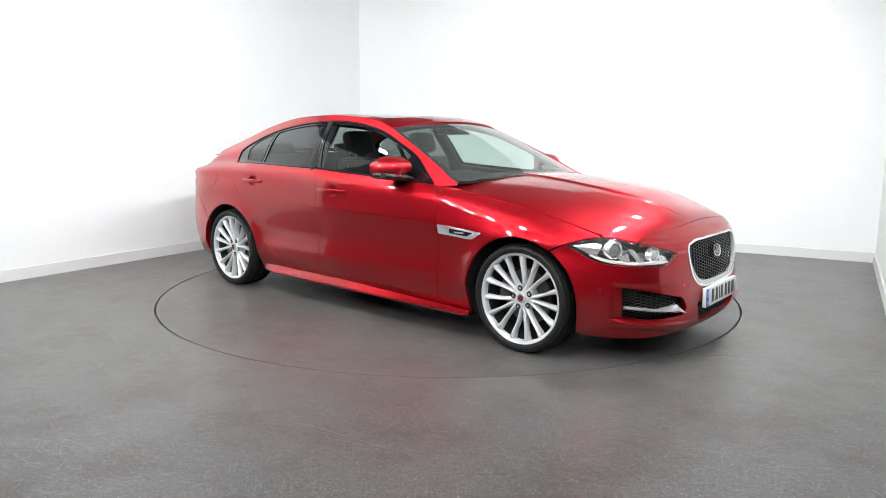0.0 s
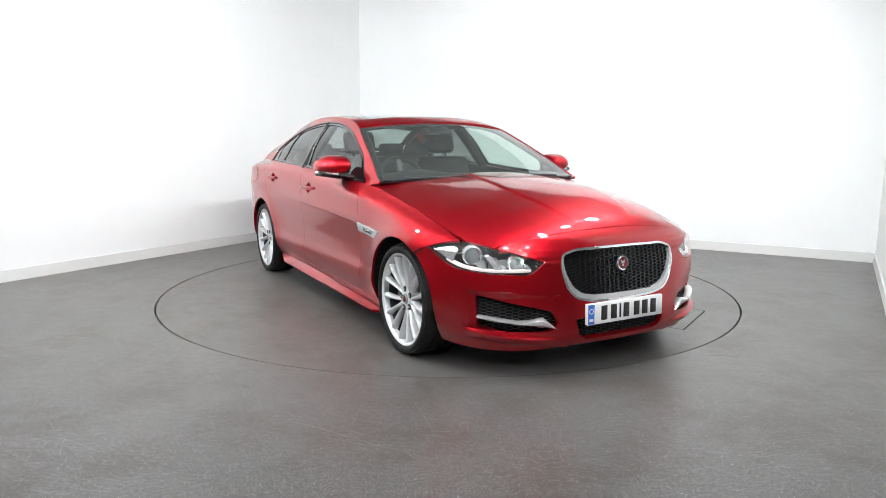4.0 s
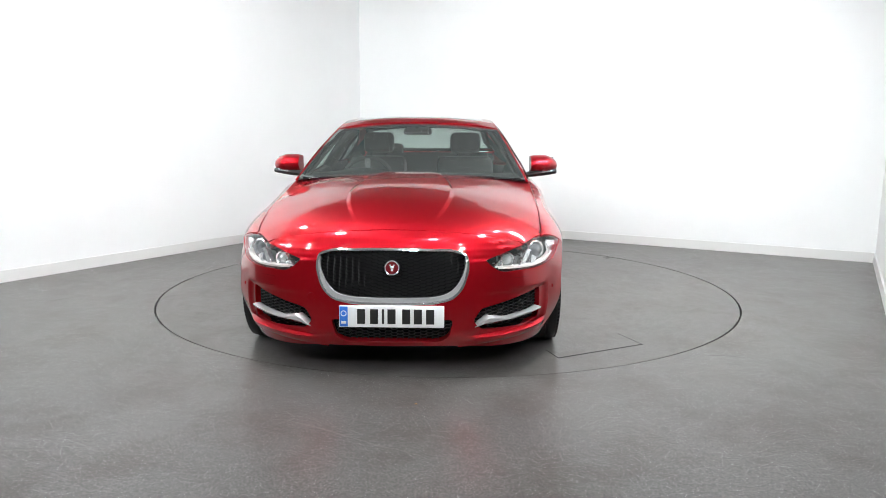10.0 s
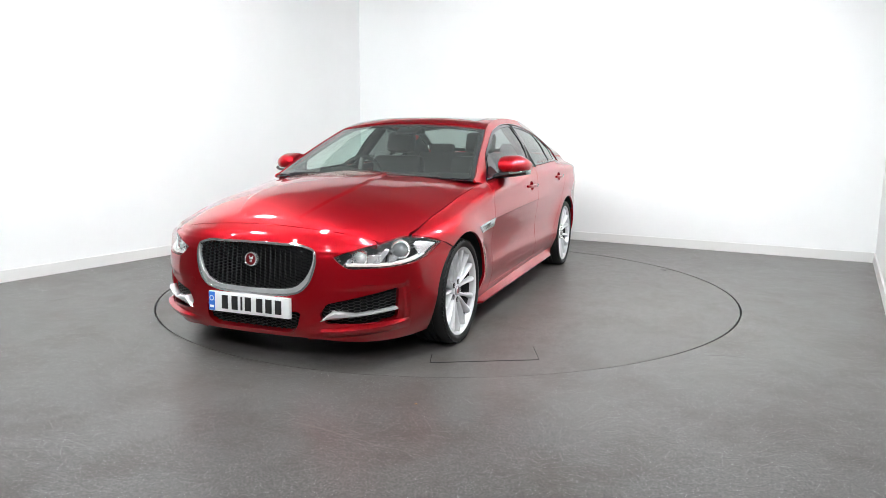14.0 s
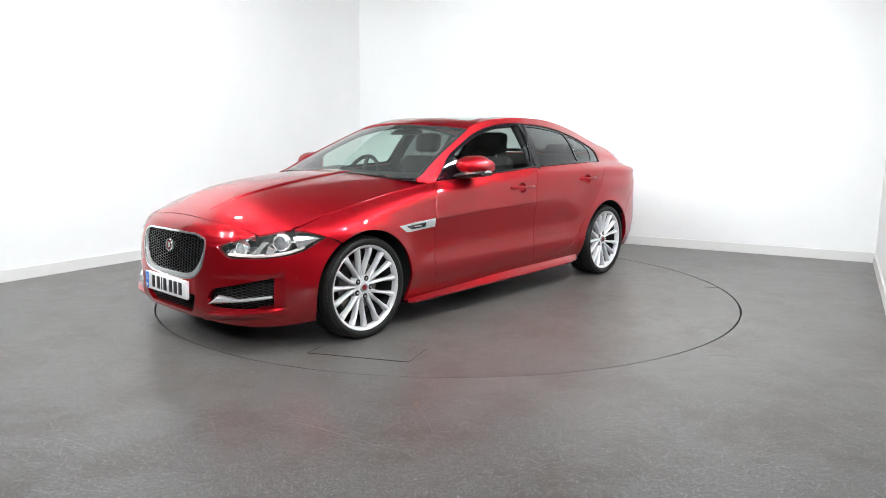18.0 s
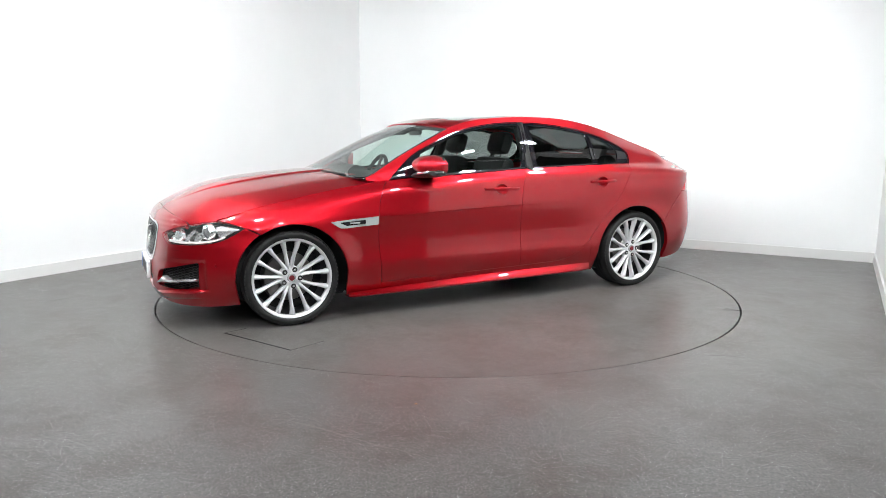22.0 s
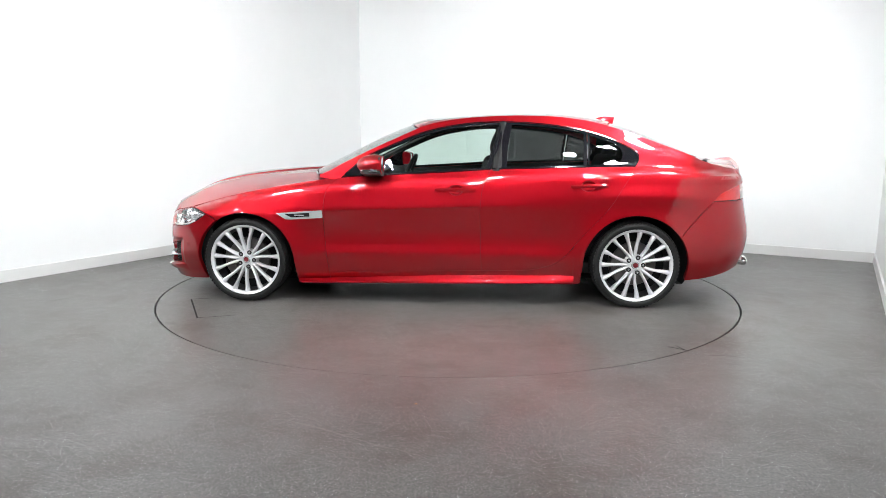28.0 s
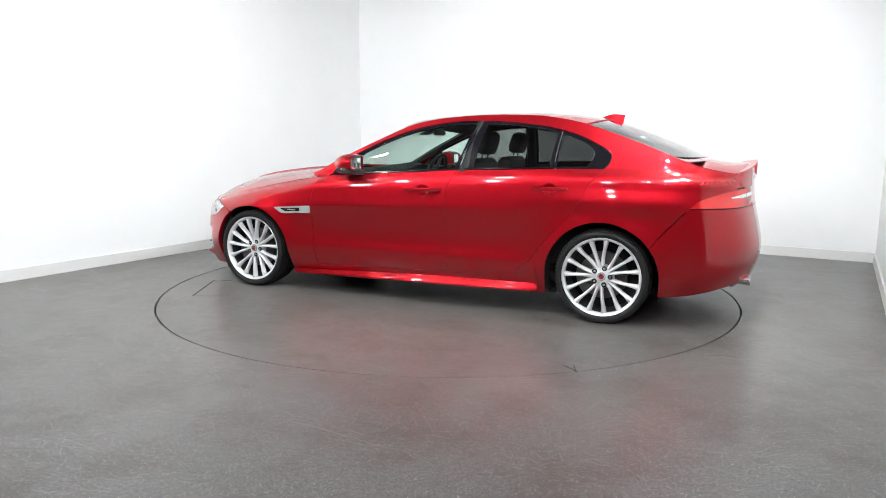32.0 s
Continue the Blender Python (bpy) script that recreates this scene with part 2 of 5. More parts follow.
        n_ = Vector((a.y - b.y, b.x - a.x, 0)).normalized() * wide / 2
        mid = (a + b) / 2 + n_ * 6
        bm = bmesh.new()
        vs = [bm.verts.new(q) for q in (a, mid - n_, b, mid + n_)]
        bm.faces.new(vs)
        thing(name, bm, M[m], "thin scuff in the grey vinyl floor", "scuff", kind="structure", smooth=False)
    bm = bmesh.new()
    box(bm, (-0.144, -2.580, 0.0), (-0.133, -2.575, 0.003), 0.001)
    thing("crumb", bm, M["crumb"], "tiny orange crumb on the grey vinyl floor", "crumb")
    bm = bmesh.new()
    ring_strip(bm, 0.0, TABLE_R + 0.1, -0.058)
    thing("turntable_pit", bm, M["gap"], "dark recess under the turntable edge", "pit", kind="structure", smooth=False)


def build_turntable():
    bm = bmesh.new()
    n = 160
    prof = [(TABLE_R, -0.05), (TABLE_R, 0.0), (TABLE_R - 0.4, 0.0), (0.0, 0.0)]
    grid(bm, [[(r * math.cos(2 * math.pi * i / n), r * math.sin(2 * math.pi * i / n), z) for r, z in prof] for i in range(n)], True)
    bmesh.ops.remove_doubles(bm, verts=bm.verts, dist=1e-5)
    base = tagged(new("turntable"), "round flush grey vinyl car turntable with hatch seams", "turntable")
    part("deck", bm, M["table"], base, "grey flecked vinyl deck", smooth=False)
    # seams of the access hatch, and a short nick near the rim; table space
    for name, a, b, wide in (("hatch_seam", (1.886, 0.650), (1.610, 1.180), 0.011), ("hatch_seam", (1.610, 1.180), (1.386, 1.088), 0.003), ("hatch_seam", (1.886, 0.650), (1.744, 0.602), 0.004),
                             ("deck_nick", (-1.385, 1.598), (-1.472, 1.662), 0.006), ("deck_nick", (-1.434, 1.572), (-1.474, 1.680), 0.004)):
        a, b = Vector((*a, 0)), Vector((*b, 0))
        d = (b - a).normalized()
        n_ = Vector((-d.y, d.x, 0)) * wide / 2
        bm = bmesh.new()
        vs = [bm.verts.new(q + Vector((0, 0, z))) for z in (0.0004, 0.0012) for q in (a - n_, b - n_, b + n_, a + n_)]
        for f in ((3, 2, 1, 0), (4, 5, 6, 7), (0, 1, 5, 4), (1, 2, 6, 5), (2, 3, 7, 6), (3, 0, 4, 7)):
            bm.faces.new([vs[i] for i in f])
        part(name, bm, M["gap"], base, "dark seam in the deck", smooth=False)
    return base


def build_lights():
    """Square LED panels hung under the black ceiling round the mouth of the bay, tipped towards the white corner."""
    spots = [(5.30, 2.30), (5.30, 3.30), (5.30, 4.30), (1.40, 4.80), (3.10, 5.50), (4.90, 5.90), (6.60, 6.60), (1.50, 6.80),
             (0.20, 8.60), (2.20, 9.20), (4.20, 9.40), (6.20, 9.20), (8.00, 8.20)]
    target = room_pose(2.6, 2.2, 1.3)
    glow = mat("light_diffuser", (0.9, 0.9, 0.9), 0.5, 0.0, Emission_Color=(0.955, 0.985, 1.0, 1), Emission_Strength=PANEL_GLOW)
    made = None
    for a, b in spots:
        at = room_pose(a, b, HIGH - 0.20)
        m = look(at, room_pose(1.7, 2.4, 1.3) if b > 8 else at * 0.45 + target * 0.55 - Vector((0, 0, 1.1)))
        if made is None:
            made = tagged(new("ceiling_light"), "square white LED panel tipped on a black ceiling bracket, lit", "ceiling light", "ceiling lights")
            bm = bmesh.new()
            box(bm, (-0.102, -0.102, 0.0), (0.102, 0.102, 0.035), 0.005)
            for lo, hi in (((-0.102, -0.102), (0.102, -0.092)), ((-0.102, 0.092), (0.102, 0.102)), ((-0.102, -0.092), (-0.092, 0.092)), ((0.092, -0.092), (0.102, 0.092))):
                box(bm, (*lo, -0.010), (*hi, -0.0005))
            part("housing", bm, M["satin_black"], made, "dark lamp housing", smooth=False)
            bm = bmesh.new()
            box(bm, (-0.090, -0.090, -0.008), (0.090, 0.090, -0.002))
            part("diffuser", bm, glow, made, "glowing white diffuser", smooth=False)
            for x in (-0.10, 0.10):
                bm = bmesh.new()
                tube(bm, [(x, 0, 0.03), (x, 0.05, 0.10), (x, 0.15, 0.205)], 0.008, 8)
                part("hanger", bm, M["satin_black"], made, "black hanger rod")
            made.matrix_basis = m
        else:
            copy_thing(made, m)


build_room()
TURNTABLE = build_turntable()
build_lights()
def interp(xs, ys, x):
    """Smooth curve through (xs, ys), xs rising or falling."""
    xs, ys, x = np.array(xs, float), np.array(ys, float), np.asarray(x, float)
    if xs[0] > xs[-1]:
        xs, ys = xs[::-1], ys[::-1]
    h = np.diff(xs)
    d = np.diff(ys) / h
    s = np.empty_like(ys)
    s[1:-1] = (d[:-1] * h[1:] + d[1:] * h[:-1]) / (h[:-1] + h[1:])
    s[0], s[-1] = 1.5 * d[0] - 0.5 * s[1], 1.5 * d[-1] - 0.5 * s[-2]
    i = np.clip(np.searchsorted(xs, x) - 1, 0, len(h) - 1)
    u = np.clip((x - xs[i]) / h[i], 0, 1)
    return ((1 + 2 * u) * (1 - u) ** 2 * ys[i] + u * (1 - u) ** 2 * h[i] * s[i]
            + u * u * (3 - 2 * u) * ys[i + 1] + u * u * (u - 1) * h[i] * s[i + 1])


def spline(points, n):
    """n points along a smooth curve through control points, even in chord length."""
    p = np.array(points, float)
    c = np.concatenate([[0], np.cumsum(np.linalg.norm(np.diff(p, axis=0), axis=1))])
    t = np.linspace(0, c[-1], n)
    return np.stack([interp(c, p[:, k], t) for k in range(p.shape[1])], 1)


# ---- the car's form. Car space: x forward, y to its left, z up, metres ----
AXLE, HUB_Z, TYRE_R = 1.418, 0.308, 0.312
ARCH_F, ARCH_R = (1.412, 0.297, 0.362), (-1.412, 0.297, 0.370)


def nose_x(z):
    return interp([0.10, 0.16, 0.22, 0.30, 0.45, 0.555, 0.657, 0.70, 0.74, 0.80],
                  [2.15, 2.185, 2.212, 2.210, 2.198, 2.186, 2.165, 2.142, 2.095, 2.0], z)


def tail_x(z):
    return interp([0.15, 0.30, 0.40, 0.49, 0.62, 0.78, 0.93, 1.0, 1.06],
                  [-2.24, -2.315, -2.35, -2.362, -2.34, -2.305, -2.29, -2.285, -2.28], z)


CREASE_X = [2.3, 1.42, 0.8, 0.2, -0.3, -0.8, -1.4, -2.4]
CREASE_Z = [0.62, 0.645, 0.672, 0.695, 0.712, 0.728, 0.745, 0.755]
SHOULDER_X = [2.3, 1.85, 1.42, 1.1, 0.8, 0.3, -0.3, -0.7, -1.2, -1.8, -2.4]
SHOULDER_Z = [0.64, 0.665, 0.730, 0.785, 0.838, 0.860, 0.885, 0.912, 0.938, 0.938, 0.93]
SHOULDER_W = [0.88, 0.888, 0.876, 0.880, 0.890, 0.894, 0.895, 0.895, 0.900, 0.897, 0.90]
BELT_X = [2.3, 1.85, 1.64, 1.32, 1.1, 0.8, 0.3, -0.1, -0.37, -0.7, -1.04, -1.38, -1.6, -1.8, -2.0, -2.2, -2.4]
BELT_Z = [0.64, 0.686, 0.750, 0.818, 0.858, 0.903, 0.936, 0.959, 0.977, 0.987, 0.997, 1.004, 1.0, 0.99, 0.965, 0.950, 0.945]
BELT_W = [0.80, 0.835, 0.800, 0.786, 0.790, 0.800, 0.832, 0.840, 0.842, 0.842, 0.835, 0.815, 0.808, 0.805, 0.79, 0.82, 0.85]
EDGE_X = [2.3, 1.3, 0.95, 0.86, 0.70, 0.53, 0.326, 0.12, -0.087, -0.296, -0.505, -0.714, -0.922, -1.128, -1.274, -1.468, -1.657, -1.80, -1.9, -2.0, -2.1, -2.18, -2.4]
EDGE_Z = [0.70, 0.86, 0.925, 0.938, 1.020, 1.105, 1.200, 1.288, 1.336, 1.357, 1.367, 1.366, 1.354, 1.320, 1.283, 1.217, 1.148, 1.09, 1.045, 1.015, 0.992, 0.978, 0.97]
EDGE_W = [0.75, 0.76, 0.77, 0.773, 0.738, 0.700, 0.655, 0.607, 0.585, 0.575, 0.567, 0.563, 0.563, 0.570, 0.585, 0.610, 0.650, 0.700, 0.703, 0.711, 0.734, 0.775, 0.80]


def rails(x):
    """The feature lines of the body side at x: heights and half widths from the sill to the roof's edge."""
    x = np.asarray(x, float)
    one = np.ones_like(x)
    zb, wb = interp(BELT_X, BELT_Z, x), interp(BELT_X, BELT_W, x)
    ze, we = np.maximum(interp(EDGE_X, EDGE_Z, x), zb + 0.012), interp(EDGE_X, EDGE_W, x)
    zs, ws = interp(SHOULDER_X, SHOULDER_Z, x), interp(SHOULDER_X, SHOULDER_W, x)
    zc = interp(CREASE_X, CREASE_Z, x)
    # doors are waisted; towards the wheels the flanks fill out
    full = np.clip((np.abs(x) - 0.75) / 0.45, 0, 1)
    full = full * full * (3 - 2 * full)
    low_w = 0.020 * np.clip((x - 1.2) / 0.4, 0, 1)
    z = [0.10 * one, 0.22 * one, 0.33 * one, 0.375 * one, 0.435 * one, 0.51 * one, 0.60 * one, zc, zs - 0.35 * (zs - zc), zs, 0.5 * (zs + zb), zb, 0.5 * (zb + ze), ze]
    w = [0.80 * one + low_w, 0.858 * one + low_w, 0.890 * one + low_w, 0.893 * one + low_w, 0.886 + 0.012 * full + 0.7 * low_w, 0.885 + 0.017 * full + 0.4 * low_w, 0.895 + 0.010 * full, 0.908 * one, 0.5 * (0.908 + ws) + 0.001, ws, 0.5 * (ws + wb) + 0.012, wb,
         0.5 * (wb + we) + 0.07 * np.maximum(ze - zb, 0), we]
    return np.stack(z), np.stack(w)


def width(x, z):
    """Half width of the section at x, height z."""
    zk, wk = rails(x)
    h = np.diff(zk, axis=0)
    d = np.diff(wk, axis=0) / h
    s = np.empty_like(wk)
    s[1:-1] = np.where(d[:-1] * d[1:] > 0, 2 * d[:-1] * d[1:] / np.where(d[:-1] + d[1:] == 0, 1, d[:-1] + d[1:]), 0)
    s[1:-1] = 0.5 * s[1:-1] + 0.5 * (d[:-1] + d[1:]) / 2
    s[0], s[-1] = d[0], d[-1]
    i = np.clip((z[None] > zk).sum(0) - 1, 0, len(h) - 1)
    take = lambda a: np.take_along_axis(a, i[None], 0)[0]
    z0, hh = take(zk[:-1]), take(h)
    u = np.clip((z - z0) / hh, -0.5, 1.6)
    a, b, sa, sb = take(wk[:-1]), take(wk[1:]), take(s[:-1]), take(s[1:])
    y = (1 + 2 * u) * (1 - u) ** 2 * a + u * (1 - u) ** 2 * hh * sa + u * u * (3 - 2 * u) * b + u * u * (u - 1) * hh * sb
    y = np.where(u > 1, b + (u - 1) * hh * sb, np.where(u < 0, a + u * hh * sa, y))
    # the panels swell out towards the wheel arches
    for (cx, cz, r), swell in ((ARCH_F, 0.026), (ARCH_R, 0.018)):
        far = np.maximum(np.hypot(x - cx, z - cz) - r, 0.0)
        y = y + swell * np.exp(-(far / 0.085) ** 1.4) * np.clip((z - 0.16) / 0.2, 0, 1)
    # full haunch over the rear wheel
    y = y + 0.017 * np.exp(-((x + 1.52) / 0.42) ** 2) * np.exp(-((z - 0.800) / 0.072) ** 2)
    # pressed crease along the doors, fading out towards the rear
    k = np.clip((z - interp(CREASE_X, CREASE_Z, x)) / 0.007, 0, 1)
    strong = np.clip((1.0 - x) / 0.15, 0, 1) * np.clip((x + 0.75) / 0.5, 0, 1)
    return y + 0.0055 * strong * (k * k * (3 - 2 * k) * np.exp(-np.maximum(z - interp(CREASE_X, CREASE_Z, x), 0) / 0.05))


def taper(x, z):
    """How the plan closes towards the nose and the tail."""
    f = np.clip((x - 1.3) / (nose_x(z) - 1.3), 0, 1)
    r = np.clip((x + 1.6) / (tail_x(z) + 1.6), 0, 1)
    return np.where(x > 0, (1 - f ** 3 + 1e-9) ** (1 / 3), (1 - r ** 3 + 1e-9) ** (1 / 3))


def side(u, v):
    """Side chart: x, z."""
    x, z = np.asarray(u, float), np.asarray(v, float)
    return np.stack([x, width(x, z) * taper(x, z), z], -1)


def front(u, v):
    """Nose chart: bearing from (1.3, 0), z."""
    a, z = np.asarray(u, float), np.asarray(v, float)
    c, s = np.maximum(np.cos(a), 1e-6), np.sin(a)
    w = 0.88 * np.ones_like(a)
    for _ in range(3):
        rho = ((c / (nose_x(z) - 1.3)) ** 3 + (np.abs(s) / w) ** 3) ** (-1 / 3)
        x = 1.3 + rho * c
        # round the bows the wings' feature lines run out
        even_w = sum(width(x, z + d) for d in (-0.055, -0.028, 0.0, 0.028, 0.055)) / 5
        k = np.clip((0.90 - np.abs(a)) / 0.28, 0, 1)
        k = k * k * (3 - 2 * k)
        w = width(x, z) * (1 - k) + even_w * k
    return np.stack([1.3 + rho * c, rho * s, z], -1)


def rear(u, v):
    """Tail chart: bearing from (-1.6, 0), z."""
    a, z = np.asarray(u, float), np.asarray(v, float)
    c, s = np.maximum(np.cos(a), 1e-6), np.sin(a)
    w = 0.88 * np.ones_like(a)
    for _ in range(4):
        rho = ((c / (-1.6 - tail_x(z))) ** 3 + (np.abs(s) / w) ** 3) ** (-1 / 3)
        w = np.minimum(width(-1.6 - rho * c, z), 0.95)
    return np.stack([-1.6 - rho * c, rho * s, z], -1)


def ridge_y(x):
    """Where the raised middle of the bonnet ends."""
    return interp([2.1, 1.95, 1.7, 1.4, 1.1, 0.95, 0.7], [0.165, 0.235, 0.285, 0.268, 0.222, 0.19, 0.16], x)


def bonnet_form(u, v):
    x, y = np.asarray(u, float), np.abs(np.asarray(v, float))
    zc = interp([2.14, 2.095, 2.04, 1.95, 1.844, 1.643, 1.43, 1.2, 0.95, 0.7], [0.705, 0.738, 0.772, 0.820, 0.865, 0.915, 0.943, 0.963, 0.975, 0.980], x)
    d = interp([2.14, 2.0, 1.87, 1.64, 1.32, 1.0, 0.7], [0.175, 0.215, 0.195, 0.185, 0.143, 0.080, 0.042], x)
    ridge = ridge_y(x)
    raised = 0.0105 * np.clip((2.1 - x) / 0.35, 0, 1)
    k = np.clip((y - ridge) / 0.030 + 0.5, 0, 1)
    return np.stack([x, np.asarray(v, float), zc - d * (y / 0.8) ** 2.3 - raised * (k * k * (3 - 2 * k)) * (1 - np.clip((y - 0.4) / 0.35, 0, 1)) ], -1)


def edge_pt(x):
    x = np.asarray(x, float)
    z = interp(EDGE_X, EDGE_Z, x)
    return np.stack([x, interp(EDGE_X, EDGE_W, x) * taper(x, z), z], -1)


def top_form(centre, x0, x1, power=2.2):
    """A chart for windscreen, roof and rear window: along the centre line (metres), across (-1 to 1)."""
    centre = np.array(centre, float)
    c = np.concatenate([[0], np.cumsum(np.linalg.norm(np.diff(centre, axis=0), axis=1))])

    def form(u, v):
        t = np.asarray(u, float)
        q = np.asarray(v, float) / 0.62
        cx, cz = interp(c, centre[:, 0], t), interp(c, centre[:, 1], t)
        e = edge_pt(x0 + (x1 - x0) * t / c[-1])
        k = np.abs(q) ** power
        return np.stack([cx + (e[..., 0] - cx) * k, q * e[..., 1], cz + (e[..., 2] - cz) * k], -1)

    form.length = float(c[-1])
    return form


windscreen_form = top_form([(1.03, 0.958), (0.90, 1.021), (0.657, 1.144), (0.417, 1.258), (0.272, 1.313)], 0.86, 0.165)
roof_form = top_form([(0.264, 1.317), (0.17, 1.347), (-0.055, 1.375), (-0.29, 1.390), (-0.6, 1.399), (-0.98, 1.388), (-1.30, 1.342)], 0.158, -1.22, 2.6)
rear_window_form = top_form([(-1.305, 1.340), (-1.5, 1.278), (-1.75, 1.178), (-1.98, 1.077)], -1.225, -1.80)


def boot_form(u, v):
    x, y = np.asarray(u, float), np.abs(np.asarray(v, float))
    zc = interp([-1.7, -1.98, -2.1, -2.2, -2.27, -2.31], [1.10, 1.074, 1.052, 1.042, 1.046, 1.052], x)
    e = edge_pt(x)
    q = np.clip(y / e[..., 1], 0, 1.05)
    return np.stack([x, np.asarray(v, float), zc + (e[..., 2] - zc) * q ** 3], -1)


# ---- panels: an outline on a chart, filled, with turned-in edges ----
def loop(*pieces):
    """One closed outline from point lists laid end to end, doubles dropped."""
    out = []
    for q in np.concatenate([np.atleast_2d(np.array(p, float)) for p in pieces]):
        if not out or np.linalg.norm(q - out[-1]) > 1e-3:
            out.append(q)
    if np.linalg.norm(out[0] - out[-1]) < 1e-3:
        out.pop()
    return np.array(out)


def smooth_line(points, step=0.02):
    p = np.array(points, float)
    return spline(p, max(2, int(np.linalg.norm(np.diff(p, axis=0), axis=1).sum() / step) + 1))


def straight(a, b, step=0.02):
    n = max(2, int(math.dist(a, b) / step) + 1)
    return np.linspace(a, b, n)


def arc(c, a0, a1, step=0.02, squash=1.0):
    n = max(3, int(abs(radians(a1 - a0)) * c[2] / step))
    a = np.radians(np.linspace(a0, a1, n))
    return np.stack([c[0] + c[2] * np.cos(a), c[1] + c[2] * squash * np.sin(a)], 1)


def rounded(poly, r=0.02, n=5):
    """A polygon with rounded corners."""
    poly = np.array(poly, float)
    out = []
    for i in range(len(poly)):
        a, b, c = poly[i - 1], poly[i], poly[(i + 1) % len(poly)]
        k = min(r, 0.45 * np.linalg.norm(a - b), 0.45 * np.linalg.norm(c - b))
        p, q = b + (a - b) / np.linalg.norm(a - b) * k, b + (c - b) / np.linalg.norm(c - b) * k
        t = np.linspace(0, 1, n)[:, None]
        out.append((1 - t) ** 2 * p + 2 * t * (1 - t) * b + t * t * q)
    return np.concatenate(out)


def even(poly, step):
    """Fill long edges of a closed outline with points."""
    out = []
    for i in range(len(poly)):
        a, b = poly[i], poly[(i + 1) % len(poly)]
        n = max(1, int(round(np.linalg.norm(b - a) / step)))
        out.append(a + (b - a) * np.linspace(0, 1, n, endpoint=False)[:, None])
    return np.concatenate(out)


def inside(p, poly):
    x, y = p[:, 0][:, None], p[:, 1][:, None]
    x0, y0 = poly[:, 0], poly[:, 1]
    x1, y1 = np.roll(x0, -1), np.roll(y0, -1)
    cross = ((y0 > y) != (y1 > y)) & (x < (x1 - x0) * (y - y0) / np.where(y1 == y0, 1e-12, y1 - y0) + x0)
    return cross.sum(1) % 2 == 1


def offset(poly, d):
    """Move a closed outline inwards by d (holes: outwards with -d)."""
    e = np.roll(poly, -1, 0) - poly
    area = 0.5 * np.sum(poly[:, 0] * np.roll(poly[:, 1], -1) - np.roll(poly[:, 0], -1) * poly[:, 1])
    n = np.stack([-e[:, 1], e[:, 0]], 1) * (1 if area > 0 else -1)
    n /= np.linalg.norm(n, axis=1)[:, None] + 1e-12
    m = n + np.roll(n, 1, 0)
    m /= np.maximum(np.linalg.norm(m, axis=1)[:, None], 0.5)
    return poly + m * d


def fill(outer, holes, step, lines=()):
    """Points and triangles over an outline with holes."""
    from mathutils import geometry
    loops = [even(outer, step)] + [even(h, step) for h in holes]
    pts, edges = [], []
    for l in loops:
        k = len(pts)
        pts += [tuple(q) for q in l]
        edges += [(k + i, k + (i + 1) % len(l)) for i in range(len(l))]
    for l in lines:
        l = l[inside(l, loops[0])]
        k = len(pts)
        pts += [tuple(q) for q in l]
        edges += [(k + i, k + i + 1) for i in range(len(l) - 1)]
    bound = np.concatenate(loops + [l for l in lines if len(l)])
    lo, hi = bound.min(0), bound.max(0)
    gx, gy = np.meshgrid(np.arange(lo[0] + step / 2, hi[0], step), np.arange(lo[1] + step / 2, hi[1], step))
    g = np.stack([gx.ravel(), gy.ravel()], 1)
    keep = inside(g, loops[0])
    for h in loops[1:]:
        keep &= ~inside(g, h)
    g = g[keep]
    if len(g):
        far = np.array([np.min(((bound - q) ** 2).sum(1)) for q in g]) > (0.55 * step) ** 2
        g = g[far]
    pts += [tuple(q) for q in g]
    v, e, f, _, _, _ = geometry.delaunay_2d_cdt([Vector(q) for q in pts], edges, [], 0, 1e-6)
    v = np.array([tuple(q) for q in v])
    f = np.array([list(t) for t in f if len(t) == 3])
    c = v[f].mean(1)
    ok = inside(c, loops[0])
    for h in loops[1:]:
        ok &= ~inside(c, h)
    return v, f[ok]


class Points(list):
    """Vertices of a panel, with the shading normals of its faces' corners."""
    corner_normals = None


